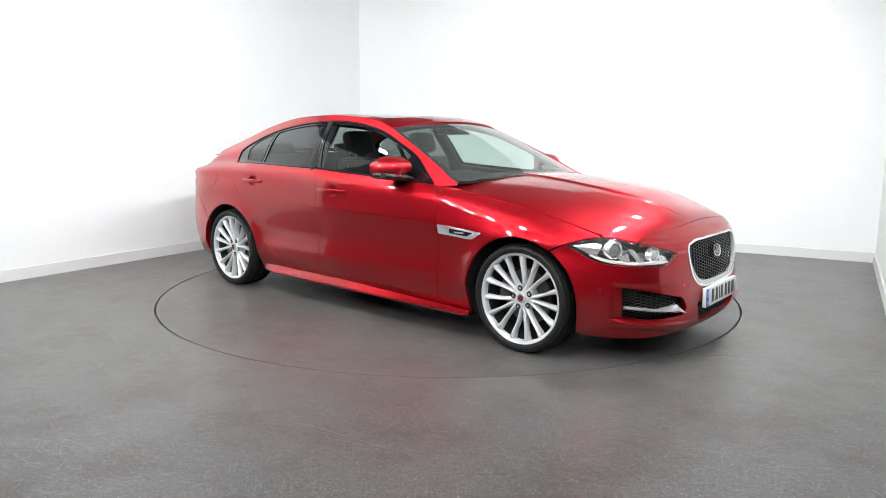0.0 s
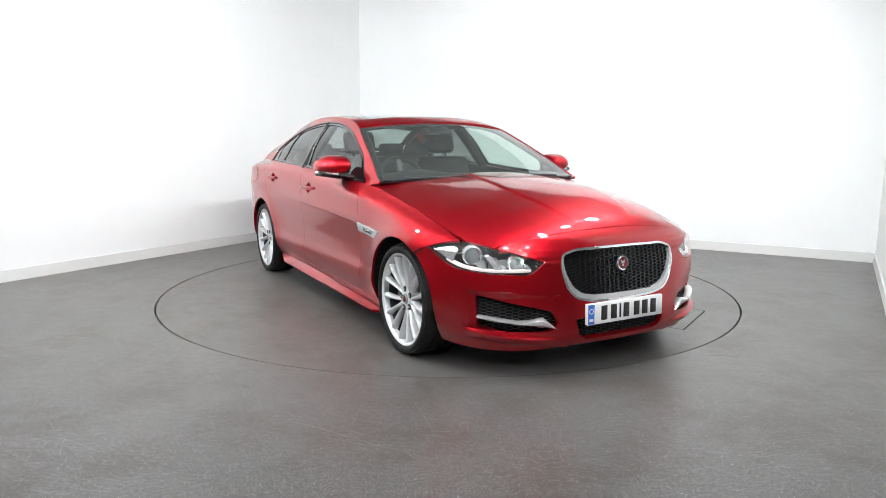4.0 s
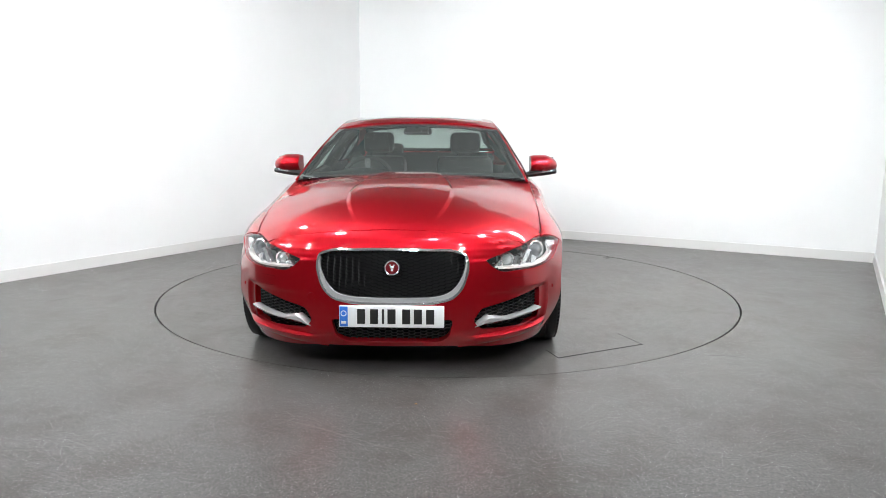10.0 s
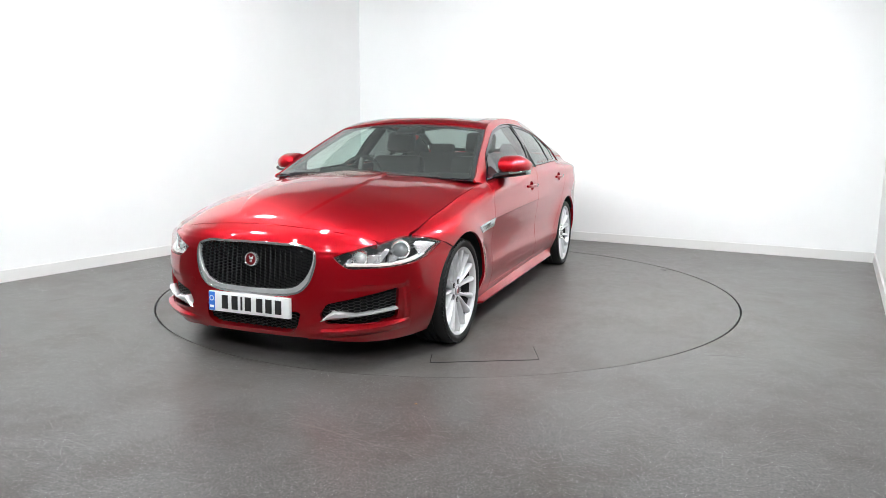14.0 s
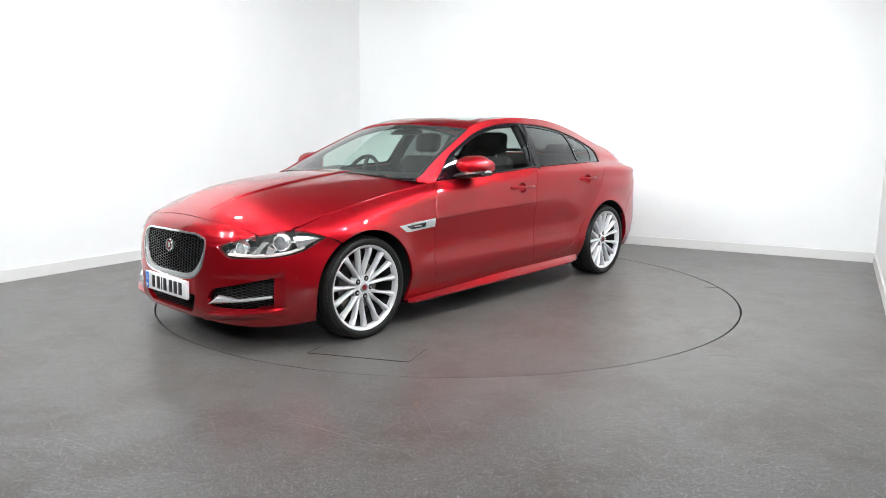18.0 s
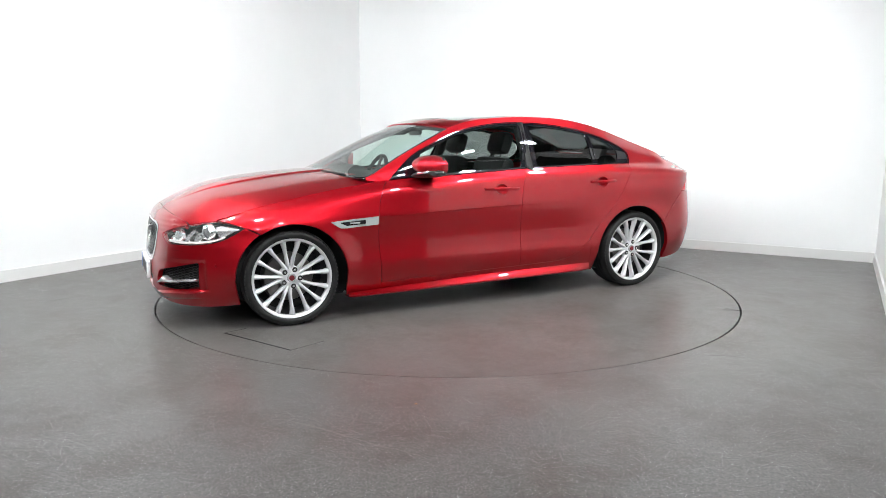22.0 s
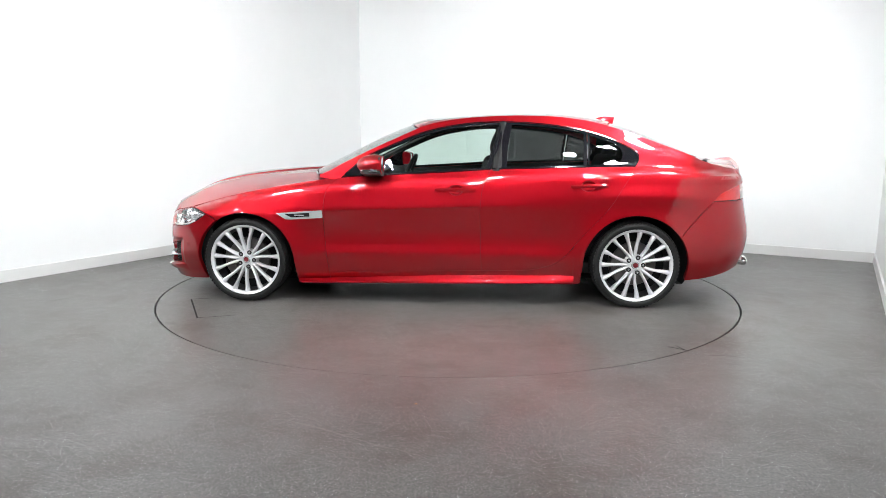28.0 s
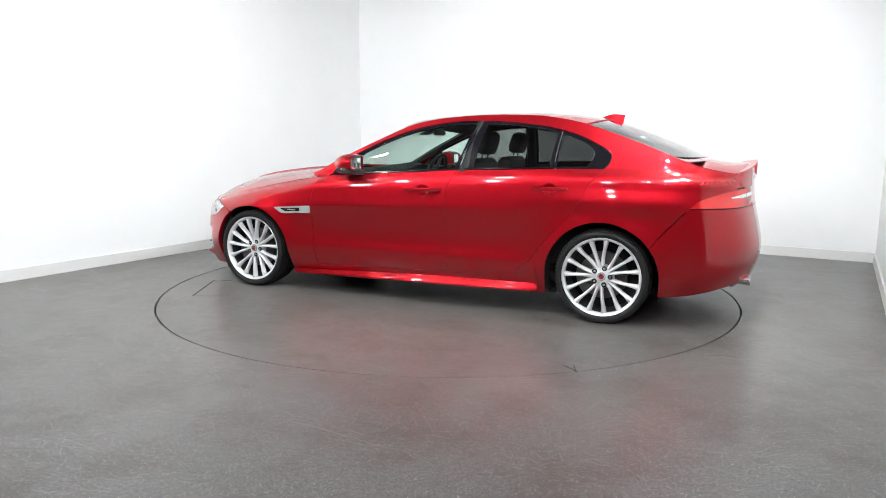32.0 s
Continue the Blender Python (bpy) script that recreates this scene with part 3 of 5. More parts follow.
def skin(form, outer, holes=(), step=0.025, gap=0.0022, turn_in=0.016, lift=0.0, lip=0.0025, lines=(), lean=None):
    """Vertices and faces of a panel; lift raises it off the chart."""
    outer = offset(np.array(outer, float), gap) if gap else np.array(outer, float)
    holes = [offset(np.array(h, float), -gap) if gap else np.array(h, float) for h in holes]
    uv, tri = fill(outer, holes, step, lines)
    p = form(uv[:, 0], uv[:, 1])
    e = 1e-3
    du = form(uv[:, 0] + e, uv[:, 1]) - form(uv[:, 0] - e, uv[:, 1])
    dv = form(uv[:, 0], uv[:, 1] + e) - form(uv[:, 0], uv[:, 1] - e)
    n = np.cross(du, dv)
    n /= np.linalg.norm(n, axis=1)[:, None] + 1e-12
    mid = np.array([0.0, 0.0, 0.55])
    out = p - mid * 1.0
    out[:, 0] *= 0.35
    if np.median((n * out).sum(1)) < 0:
        n = -n
    if lean:
        n = lean(p, n)
    p = p + n * lift
    a, b, c = p[tri[:, 0]], p[tri[:, 1]], p[tri[:, 2]]
    flip = (np.cross(b - a, c - a) * n[tri[:, 0]]).sum(1) < 0
    tri[flip] = tri[flip][:, ::-1]
    # rim
    count = {}
    for t in tri:
        for i in range(3):
            count[(t[i], t[(i + 1) % 3])] = 1
    rim = [(i, j) for (i, j) in count if (j, i) not in count]
    verts, faces = Points(tuple(q) for q in p), [tuple(int(k) for k in t) for t in tri]
    # the chart's own normal, except where it strays from the mesh
    flat = np.cross(p[tri[:, 1]] - p[tri[:, 0]], p[tri[:, 2]] - p[tri[:, 0]])
    flat /= np.linalg.norm(flat, axis=1)[:, None] + 1e-15
    shade = n[tri]
    shade = np.where(((shade * flat[:, None]).sum(-1) > 0.88)[..., None], shade, flat[:, None])
    corners = [tuple(q) for q in shade.reshape(-1, 3)]
    if turn_in:
        outward = {}
        for i, j in rim:
            o = np.cross(p[j] - p[i], n[i])
            o /= np.linalg.norm(o) + 1e-12
            outward.setdefault(i, []).append(o)
            outward.setdefault(j, []).append(o)
        first, second = {}, {}
        for i, o in outward.items():
            d = np.mean(o, 0)
            first[i] = len(verts)
            verts.append(tuple(p[i] - n[i] * lip + d * lip * 0.5))
            second[i] = len(verts)
            verts.append(tuple(p[i] - n[i] * turn_in + d * lip * 0.5))
        for i, j in rim:
            faces.append((int(j), int(i), first[i], first[j]))
            faces.append((first[j], first[i], second[i], second[j]))
            oi, oj = np.mean(outward[i], 0), np.mean(outward[j], 0)
            corners += [tuple(q) for q in (n[j], n[i], oi, oj, oj, oi, oi, oj)]
    verts.corner_normals = corners
    return verts, faces


def from_lists(verts, faces, material, mirror=False, smooth=True):
    me = bpy.data.meshes.new("mesh")
    corners = verts.corner_normals if isinstance(verts, Points) else None
    if mirror:
        if corners:
            k, turned = 0, []
            for f in faces:
                turned += [(x, -y, z) for x, y, z in corners[k:k + len(f)][::-1]]
                k += len(f)
            corners = turned
        verts, faces = [(x, -y, z) for x, y, z in verts], [f[::-1] for f in faces]
    me.from_pydata(verts, [], faces)
    if smooth:
        me.shade_smooth()
        if corners:
            me.normals_split_custom_set(corners)
        else:
            me.set_sharp_from_angle(angle=radians(38))
    me.materials.append(material)
    return me


def put(name, me, parent, label=""):
    ob = new(name, me)
    ob.parent = parent
    return tagged(ob, label) if label else ob


def pair(name, form, outer, material, parents, holes=(), label="", **more):
    """A panel on the left side and its mirror image."""
    v, f = skin(form, outer, holes, **more)
    return [put(name, from_lists(v, f, material, s), p, label) for s, p in zip((False, True), parents)]


def single(name, form, outer, material, parent, holes=(), label="", **more):
    v, f = skin(form, outer, holes, **more)
    return put(name, from_lists(v, f, material), parent, label)


def both(line):
    """A half outline (from the middle outwards, v or u the cross direction at index given) mirrored to a whole one."""
    line = np.array(line, float)
    return np.concatenate([line, (line * np.array([-1, 1]))[::-1]])


# ---- outlines on the charts ----
def belt_line(x0, x1, up=0.0):
    x = np.linspace(x0, x1, max(2, int(abs(x1 - x0) / 0.03)))
    return np.stack([x, interp(BELT_X, BELT_Z, x) + up], 1)


def edge_line(x0, x1):
    x = np.linspace(x0, x1, max(2, int(abs(x1 - x0) / 0.025)))
    return np.stack([x, interp(EDGE_X, EDGE_Z, x)], 1)


FRONT_SEAM = smooth_line([(0.797, 0.226), (0.811, 0.361), (0.825, 0.671), (0.816, 0.774), (0.797, 0.835), (0.772, 0.875), (0.742, 0.900)])
B_SEAM = smooth_line([(-0.320, 0.250), (-0.311, 0.5), (-0.308, 0.724), (-0.326, 0.864), (-0.376, 0.975)])
REAR_SEAM = smooth_line([(-0.320, 0.250), (-0.52, 0.257), (-0.718, 0.270), (-0.84, 0.313), (-0.93, 0.383), (-0.988, 0.458), (-1.106, 0.594), (-1.182, 0.676), (-1.321, 0.892), (-1.388, 1.0)])
WINDOW_TOP = smooth_line([(0.715, 0.912), (0.60, 1.010), (0.528, 1.064), (0.324, 1.163), (0.118, 1.244), (-0.089, 1.292), (-0.297, 1.317), (-0.505, 1.321), (-0.831, 1.298), (-1.077, 1.254),
                          (-1.234, 1.204), (-1.329, 1.161), (-1.391, 1.128), (-1.428, 1.092), (-1.424, 1.045), (-1.392, 1.003)])
LAMP_TOP_3D = [(2.106, 0.446, 0.592), (2.05, 0.55, 0.628), (1.98, 0.64, 0.657), (1.89, 0.735, 0.680), (1.82, 0.795, 0.683), (1.76, 0.840, 0.668), (1.695, 0.872, 0.644)]
LAMP_LOW_3D = [(1.695, 0.872, 0.644), (1.76, 0.845, 0.600), (1.83, 0.805, 0.563), (1.93, 0.71, 0.540), (2.03, 0.60, 0.534), (2.09, 0.505, 0.540), (2.106, 0.446, 0.592)]


def to_front(points):
    return np.array([(math.atan2(y, x - 1.3), z) for x, y, z in points])


LAMP_TOP, LAMP_LOW = smooth_line(to_front(LAMP_TOP_3D)), smooth_line(to_front(LAMP_LOW_3D))
SHUT = smooth_line([(0.0, 0.738), (0.28, 0.731), (0.50, 0.714), (0.66, 0.690), (0.755, 0.661)])
lamp_part = lambda a0, a1: LAMP_TOP[(LAMP_TOP[:, 0] >= a0) & (LAMP_TOP[:, 0] <= a1)]
CORNER_A = 0.958                                   # where wing, bonnet and headlight meet
# tail lamp on the tail chart
TAIL_TOP = smooth_line([(1.21, 0.770), (1.15, 0.818), (1.05, 0.850), (0.95, 0.871), (0.82, 0.885), (0.69, 0.893), (0.51, 0.898)])


HANDLES = ((-0.133, 0.838), (-1.062, 0.872))


def bowl_rim(x, z, k=1.0):
    t = np.linspace(0, 2 * math.pi, 33)[:-1]
    return np.stack([x + 0.050 * k * np.cos(t), z - 0.003 + 0.037 * k * np.sin(t)], 1)


def build_bonnet(car):
    a = np.concatenate([SHUT[:-1], lamp_part(0.757, CORNER_A)])
    edge = front(a[:, 0], a[:, 1])
    xs = np.linspace(edge[-1, 0] - 0.01, 0.768, 45)
    z = interp(BELT_X, BELT_Z, xs)
    seam = side(xs, z)
    half = [(p[0], p[1]) for p in edge] + [(p[0], p[1] - 0.003) for p in seam]
    half += [tuple(q) for q in smooth_line([(0.768, 0.785), (0.795, 0.69), (0.868, 0.45), (0.925, 0.2), (0.930, 0.0)], 0.03)]
    left = np.array(half[1:-1])
    outline = np.concatenate([[half[0]], left, [half[-1]], (left * np.array([1, -1]))[::-1]])
    # the rim lies flush with the wings, headlights and bumper
    at = np.concatenate([edge, np.stack([xs, seam[:, 1] - 0.003, z], 1)])
    dz = at[:, 2] - bonnet_form(at[:, 0], at[:, 1])[:, 2]

    def flush(u, v):
        p = bonnet_form(u, v)
        d2 = (p[..., 0][..., None] - at[:, 0]) ** 2 + (np.abs(p[..., 1])[..., None] - at[:, 1]) ** 2
        near = np.exp(-(d2 - d2.min(-1, keepdims=True)) / 0.009)
        p[..., 2] += (near * dz).sum(-1) / near.sum(-1) * np.exp(-d2.min(-1) / 0.045)
        return p

    below = front(a[:, 0], a[:, 1] - 0.006)
    ahead = front(a[:, 0] + 0.004, a[:, 1] - 0.006) - front(a[:, 0] - 0.004, a[:, 1] - 0.006)
    down = below - front(a[:, 0], a[:, 1] - 0.012)
    facing = np.cross(ahead, down)
    facing /= np.linalg.norm(facing, axis=1)[:, None]
    nose = len(SHUT) - 1

    def lean(p, n):
        """Along the shut line the bonnet rolls over into the bumper."""
        d2 = (p[:, 0][:, None] - edge[:nose, 0]) ** 2 + (np.abs(p[:, 1])[:, None] - edge[:nose, 1]) ** 2
        near = np.exp(-(d2 - d2.min(-1, keepdims=True)) / 0.003)
        roll = (near[..., None] * facing[None, :nose]).sum(1) / near.sum(1)[:, None]
        roll[:, 1] *= np.sign(p[:, 1])
        k = np.exp(-d2.min(1) / 0.0025)[:, None]
        m = n * (1 - k) + roll * k
        return m / np.linalg.norm(m, axis=1)[:, None]

    rx = np.linspace(2.02, 1.0, 50)
    ridges = [np.stack([rx, s * (ridge_y(rx) + w)], 1) for s in (1, -1) for w in (-0.015, -0.005, 0.005, 0.015)]
    b = single("bonnet", flush, outline, M["paint"], car, label="red bonnet with two raised ridges", step=0.03, gap=0.0012, lip=0.0012, lines=ridges, lean=lean)
    return b


def build_nose(car):
    # bumper with its openings
    grille = np.array([(0.0, 0.652), (0.20, 0.650), (0.36, 0.640), (0.405, 0.622), (0.414, 0.580), (0.40, 0.510), (0.375, 0.455), (0.325, 0.408), (0.25, 0.387), (0.12, 0.378), (0.0, 0.376)])
    g = smooth_line(grille, 0.015)
    g_out = both(g)
    low = rounded([(-0.325, 0.300), (0.325, 0.300), (0.300, 0.215), (0.262, 0.188), (-0.262, 0.188), (-0.300, 0.215)], 0.02)
    fog = to_front([(1.972, 0.760, 0.428), (2.05, 0.62, 0.398), (2.148, 0.432, 0.352), (2.165, 0.395, 0.292), (2.15, 0.43, 0.252), (2.07, 0.60, 0.250), (1.975, 0.752, 0.262)])
    fog = rounded(fog, 0.018)
    fog_r = (fog * np.array([-1, 1]))[::-1]
    ang = np.radians(np.linspace(57, 0, 10))
    archp = [(math.atan2(0.885, ARCH_F[0] + ARCH_F[2] * math.cos(t) - 1.3), ARCH_F[1] + ARCH_F[2] * math.sin(t)) for t in ang]
    bottom = smooth_line([(archp[-1][0], 0.152), (0.95, 0.143), (0.75, 0.138), (0.55, 0.145), (0.40, 0.158), (0.25, 0.160), (0.0, 0.158)])
    half = loop(SHUT[:-1], lamp_part(0.60, 0.757)[::-1], lamp_part(0.0, 0.60)[::-1], LAMP_LOW[::-1][1:], archp, bottom)
    keep = half[(half[:, 0] > 1e-6)]
    outline = np.concatenate([[[0.0, 0.738]], keep, [[0.0, 0.158]], (keep * np.array([-1, 1]))[::-1]])
    inner_a, outer_a = fog[:, 0].min(), fog[:, 0].max() + 0.062

    def pocketed(u, v):
        """The nose with a shallow pocket round each corner intake, deepest at its outer edge."""
        p = front(u, v)
        a, z = np.abs(np.asarray(u, float)), np.asarray(v, float)
        k = np.clip((a - inner_a) / (outer_a - inner_a), 0, 1)
        rim = np.clip((outer_a - a) / 0.030, 0, 1) * np.clip((0.452 - 0.02 * (1 - k) - z) / 0.022, 0, 1) * np.clip((z - 0.232) / 0.022, 0, 1)
        p[..., :2] -= (0.017 * k * rim)[..., None] * np.stack([np.cos(u), np.sin(u)], -1)
        return p

    pa = [np.stack([np.full(20, s * (outer_a - w)), np.linspace(0.235, 0.45, 20)], 1) for s in (1, -1) for w in (0.0, 0.015, 0.030)]
    bumper = single("front_bumper", pocketed, outline, M["paint"], car, [g_out, low, fog, fog_r], "red front bumper with grille and corner openings", lines=pa, step=0.014, gap=0.0018, turn_in=0.03)

    # main grille: chrome surround, dark honeycomb mesh
    v, f = skin(front, offset(g_out, -0.001), [offset(g_out, 0.0085)], step=0.012, gap=0, turn_in=0.02, lift=0.006, lip=0.003)
    put("grille_surround", from_lists(v, f, M["chrome"]), bumper, "bright chrome grille surround")
    band_o = both(smooth_line([(0.408, 0.62), (0.412, 0.570), (0.396, 0.505), (0.370, 0.452), (0.322, 0.408), (0.25, 0.388), (0.12, 0.379), (0.0, 0.377)][::-1], 0.015)[1:])
    inner = both(smooth_line([(0.399, 0.62), (0.398, 0.570), (0.376, 0.512), (0.345, 0.468), (0.300, 0.434), (0.24, 0.418), (0.12, 0.411), (0.0, 0.410)][::-1], 0.015)[1:])
    n = len(band_o) // 2
    h = len(inner) // 2
    ring = np.concatenate([band_o[:n][::-1], [[0.0, 0.377]], band_o[n:][::-1], inner[h:], [[0.0, 0.410]], inner[:h]])
    v, f = skin(front, ring, step=0.015, gap=0, turn_in=0.02, lift=0.003, lip=0.003)
    put("grille_band", from_lists(v, f, M["satin"]), bumper, "broad satin silver band under the grille")
    v, f = skin(front, g_out, step=0.03, gap=0, turn_in=0, lift=-0.045)
    put("grille_backing", from_lists(v, f, M["under"]), bumper, "black backing")
    honeycomb("grille_mesh", g_out, bumper, 0.046, 0.0170, -0.012, "mesh_black")
    v, f = skin(front, low, step=0.03, gap=0, turn_in=0, lift=-0.05)
    put("lower_grille_backing", from_lists(v, f, M["under"]), bumper)
    honeycomb("lower_grille_mesh", low, bumper, 0.044, 0.0165, -0.025)
    for s, o in ((1, fog), (-1, fog_r)):
        v, f = skin(front, o, step=0.03, gap=0, turn_in=0, lift=-0.05)
        put("corner_intake", from_lists(v, f, M["under"]), bumper, "black corner intake")
        honeycomb("corner_mesh", o, bumper, 0.044, 0.0165, -0.04)
        # silver blade across the intake
        rows = []
        for k in np.linspace(0, 1, 22):
            a = 0.835 + (0.435 - 0.835) * k
            c0 = 0.312 - 0.052 * k
            c1 = c0 + 0.016 + 0.034 * max(0, (k - 0.50) / 0.32) ** 1.3 if k < 0.82 else c0 + 0.050 - 0.046 * ((k - 0.82) / 0.18) ** 0.9
            z = np.array([c0, c0 + 0.3 * (c1 - c0), c0 + 0.7 * (c1 - c0), c1])
            base = front(np.full(4, a), z)
            d = np.array([math.cos(a), math.sin(a), 0])
            o_ = base + d * np.array([-0.004, 0.010, 0.010, -0.004])[:, None] + d * -0.004
            i_ = base[::-1] + d * -0.035
            r = np.concatenate([o_, i_])
            r[:, 1] *= s
            rows.append(r)
        bm = bmesh.new()
        rows = [np.concatenate([r, r[:1]]) for r in rows]
        vs = grid(bm, rows)
        for e in (0, -1):
            bm.faces.new(vs[e][:-1])
        bmesh.ops.remove_doubles(bm, verts=bm.verts, dist=1e-5)
        part("intake_blade", bm, M["satin"], bumper, "satin silver blade")
    # tow-eye cover and parking sensors
    for bearing, z, r in ((-0.436, 0.407, 0.022), (0.963, 0.415, 0.009), (-0.963, 0.415, 0.009)):
        p = front(np.array([bearing]), np.array([z]))[0]
        m = pose(p[0], p[1], p[2], 0, 0, -90 + math.degrees(bearing) * 0.55)
        bm = bmesh.new()
        if r > 0.02:
            revolve(bm, [(r - 0.0012, 0.0), (r - 0.0004, 0.0022), (r + 0.0004, 0.0022), (r + 0.0012, 0.0)], 32, m)
            part("tow_eye_cover", bm, M["paint"], bumper, "round red tow-eye cover")
        else:
            revolve(bm, [(0.0, 0.003), (r * 0.8, 0.0028), (r, 0.0015), (r, -0.006)], 20, m)
            part("parking_sensor", bm, M["paint"], bumper, "small round parking sensor")
    # washer covers: a short and a long hairline joint each side
    for s in (1, -1):
        for a0, a1, z in ((0.655, 0.745, 0.497), (0.655, 0.720, 0.449)):
            p = front(np.linspace(a0, a1, 8) * s, np.full(8, z))
            bm = bmesh.new()
            tube(bm, p, 0.0007, 5)
            part("washer_joint", bm, M["red_badge"], bumper, "hairline joint of the washer cover")
    # splitter lip under the intake corners
    for s in (1, -1):
        rows = []
        for k in np.linspace(0, 1, 26):
            a = 0.36 + 0.56 * k
            zt = 0.200 + 0.052 * k
            grow = min(1, k / 0.30) ** 1.5 * min(1, (1 - k) / 0.2)
            base = front(np.array([a] * 4), np.array([zt + 0.012, zt, zt - 0.022, zt - 0.048]))
            d = np.array([math.cos(a), math.sin(a), 0])
            base = base + d * (np.array([-0.002, 0.026, 0.024, -0.002]) * grow)[:, None]
            base[:, 1] *= s
            rows.append(base)
        bm = bmesh.new()
        grid(bm, rows)
        part("splitter_lip", bm, M["paint"], bumper)
    # round badge with a chrome ring
    p = front(np.array([0.0]), np.array([0.560]))[0]
    m = pose(p[0] + 0.004, 0, 0.560, 0, 0, -90) @ pose(0, 0, 0, 8, 0, 0)
    bm = bmesh.new()
    revolve(bm, [(0.030, 0.0), (0.031, 0.006), (0.035, 0.008), (0.038, 0.004), (0.038, -0.012)], 40, m)
    badge = part("badge_ring", bm, M["chrome"], bumper, "round chrome badge ring")
    bm = bmesh.new()
    revolve(bm, [(0.0, 0.002), (0.031, 0.002)], 32, m)
    part("badge_face", bm, M["red_badge"], badge)
    bm = bmesh.new()
    for (x, z, w, h) in ((0, 0.004, 0.020, 0.012), (0, -0.010, 0.012, 0.012), (-0.010, 0.013, 0.007, 0.008), (0.010, 0.013, 0.007, 0.008)):
        box(bm, (x - w / 2, 0.0, z - h / 2), (x + w / 2, 0.006, z + h / 2), 0.002, m)
    part("badge_relief", bm, M["satin"], badge)
    # number plate: white, blue band, the characters as plain bars
    mp = pose(2.232, 0, 0.323, 0, 0, -90) @ pose(0, 0, 0, 2, 0, 0)
    bm = bmesh.new()
    box(bm, (-0.259, -0.022, -0.054), (0.259, 0.0, 0.054), 0.004, mp)
    plate = part("number_plate", bm, M["plate"], bumper, "white number plate with dark bars")
    bm = bmesh.new()
    box(bm, (0.216, -0.004, -0.050), (0.256, 0.0015, 0.050), 0.001, mp)
    band = part("blue_band", bm, M["plate_blue"], plate)
    bm = bmesh.new()
    box(bm, (0.223, -0.003, -0.036), (0.249, 0.0022, -0.022), 0.001, mp)
    part("band_mark", bm, M["plate"], band, "small white mark")
    bm = bmesh.new()
    revolve(bm, [(0.0105, 0.0020), (0.0125, 0.0024), (0.0145, 0.0020)], 24, mp @ pose(0.236, 0, 0.016))
    part("band_ring", bm, M["plate"], band, "pale ring")
    # x runs to the car's right in the plate's own space turned round, so bars go from high to low
    for x in (0.150, 0.086, 0.042, 0.000, -0.072, -0.130, -0.190):
        w = 0.012 if x == 0.042 else 0.040
        bm = bmesh.new()
        box(bm, (x - w / 2, -0.004, -0.036), (x + w / 2, 0.0015, 0.038), 0.001, mp)
        part("plate_bar", bm, M["plate_black"], plate, "black bar")
    return bumper


def honeycomb(name, outline, parent, wide, high, lift, material="satin_black"):
    """A net of flat hexagons inside an outline on the nose chart."""
    lo, hi = outline.min(0), outline.max(0)
    bm = bmesh.new()
    r_in = 0.86
    inner = offset(outline, 0.006)
    k = 0
    z = lo[1]
    hexa = [(-0.5, 0), (-0.25, 0.5), (0.25, 0.5), (0.5, 0), (0.25, -0.5), (-0.25, -0.5)]
    while z < hi[1] + high:
        x = lo[0] + (wide * 0.75 if k % 2 else 0.0)
        while x < hi[0] + wide:
            c = np.array([[x, z]])
            if inside(c, inner)[0]:
                uv = np.array([(x + a * wide * 1.02, z + b * high * 1.04) for a, b in hexa] + [(x + a * wide * r_in, z + b * high * r_in) for a, b in hexa])
                p = front(uv[:, 0], uv[:, 1])
                d = np.array([math.cos(x), math.sin(x), 0])
                fr, bk = p + d * lift, p + d * (lift - 0.014)
                vs = [bm.verts.new(q) for q in fr] + [bm.verts.new(q) for q in bk[6:]]
                for i in range(6):
                    j = (i + 1) % 6
                    bm.faces.new((vs[i], vs[j], vs[6 + j], vs[6 + i]))
                    bm.faces.new((vs[6 + i], vs[6 + j], vs[12 + j], vs[12 + i]))
            x += wide * 1.5
        z += high / 2
        k += 1
    part(name, bm, M[material], parent, "black honeycomb mesh", smooth=False)


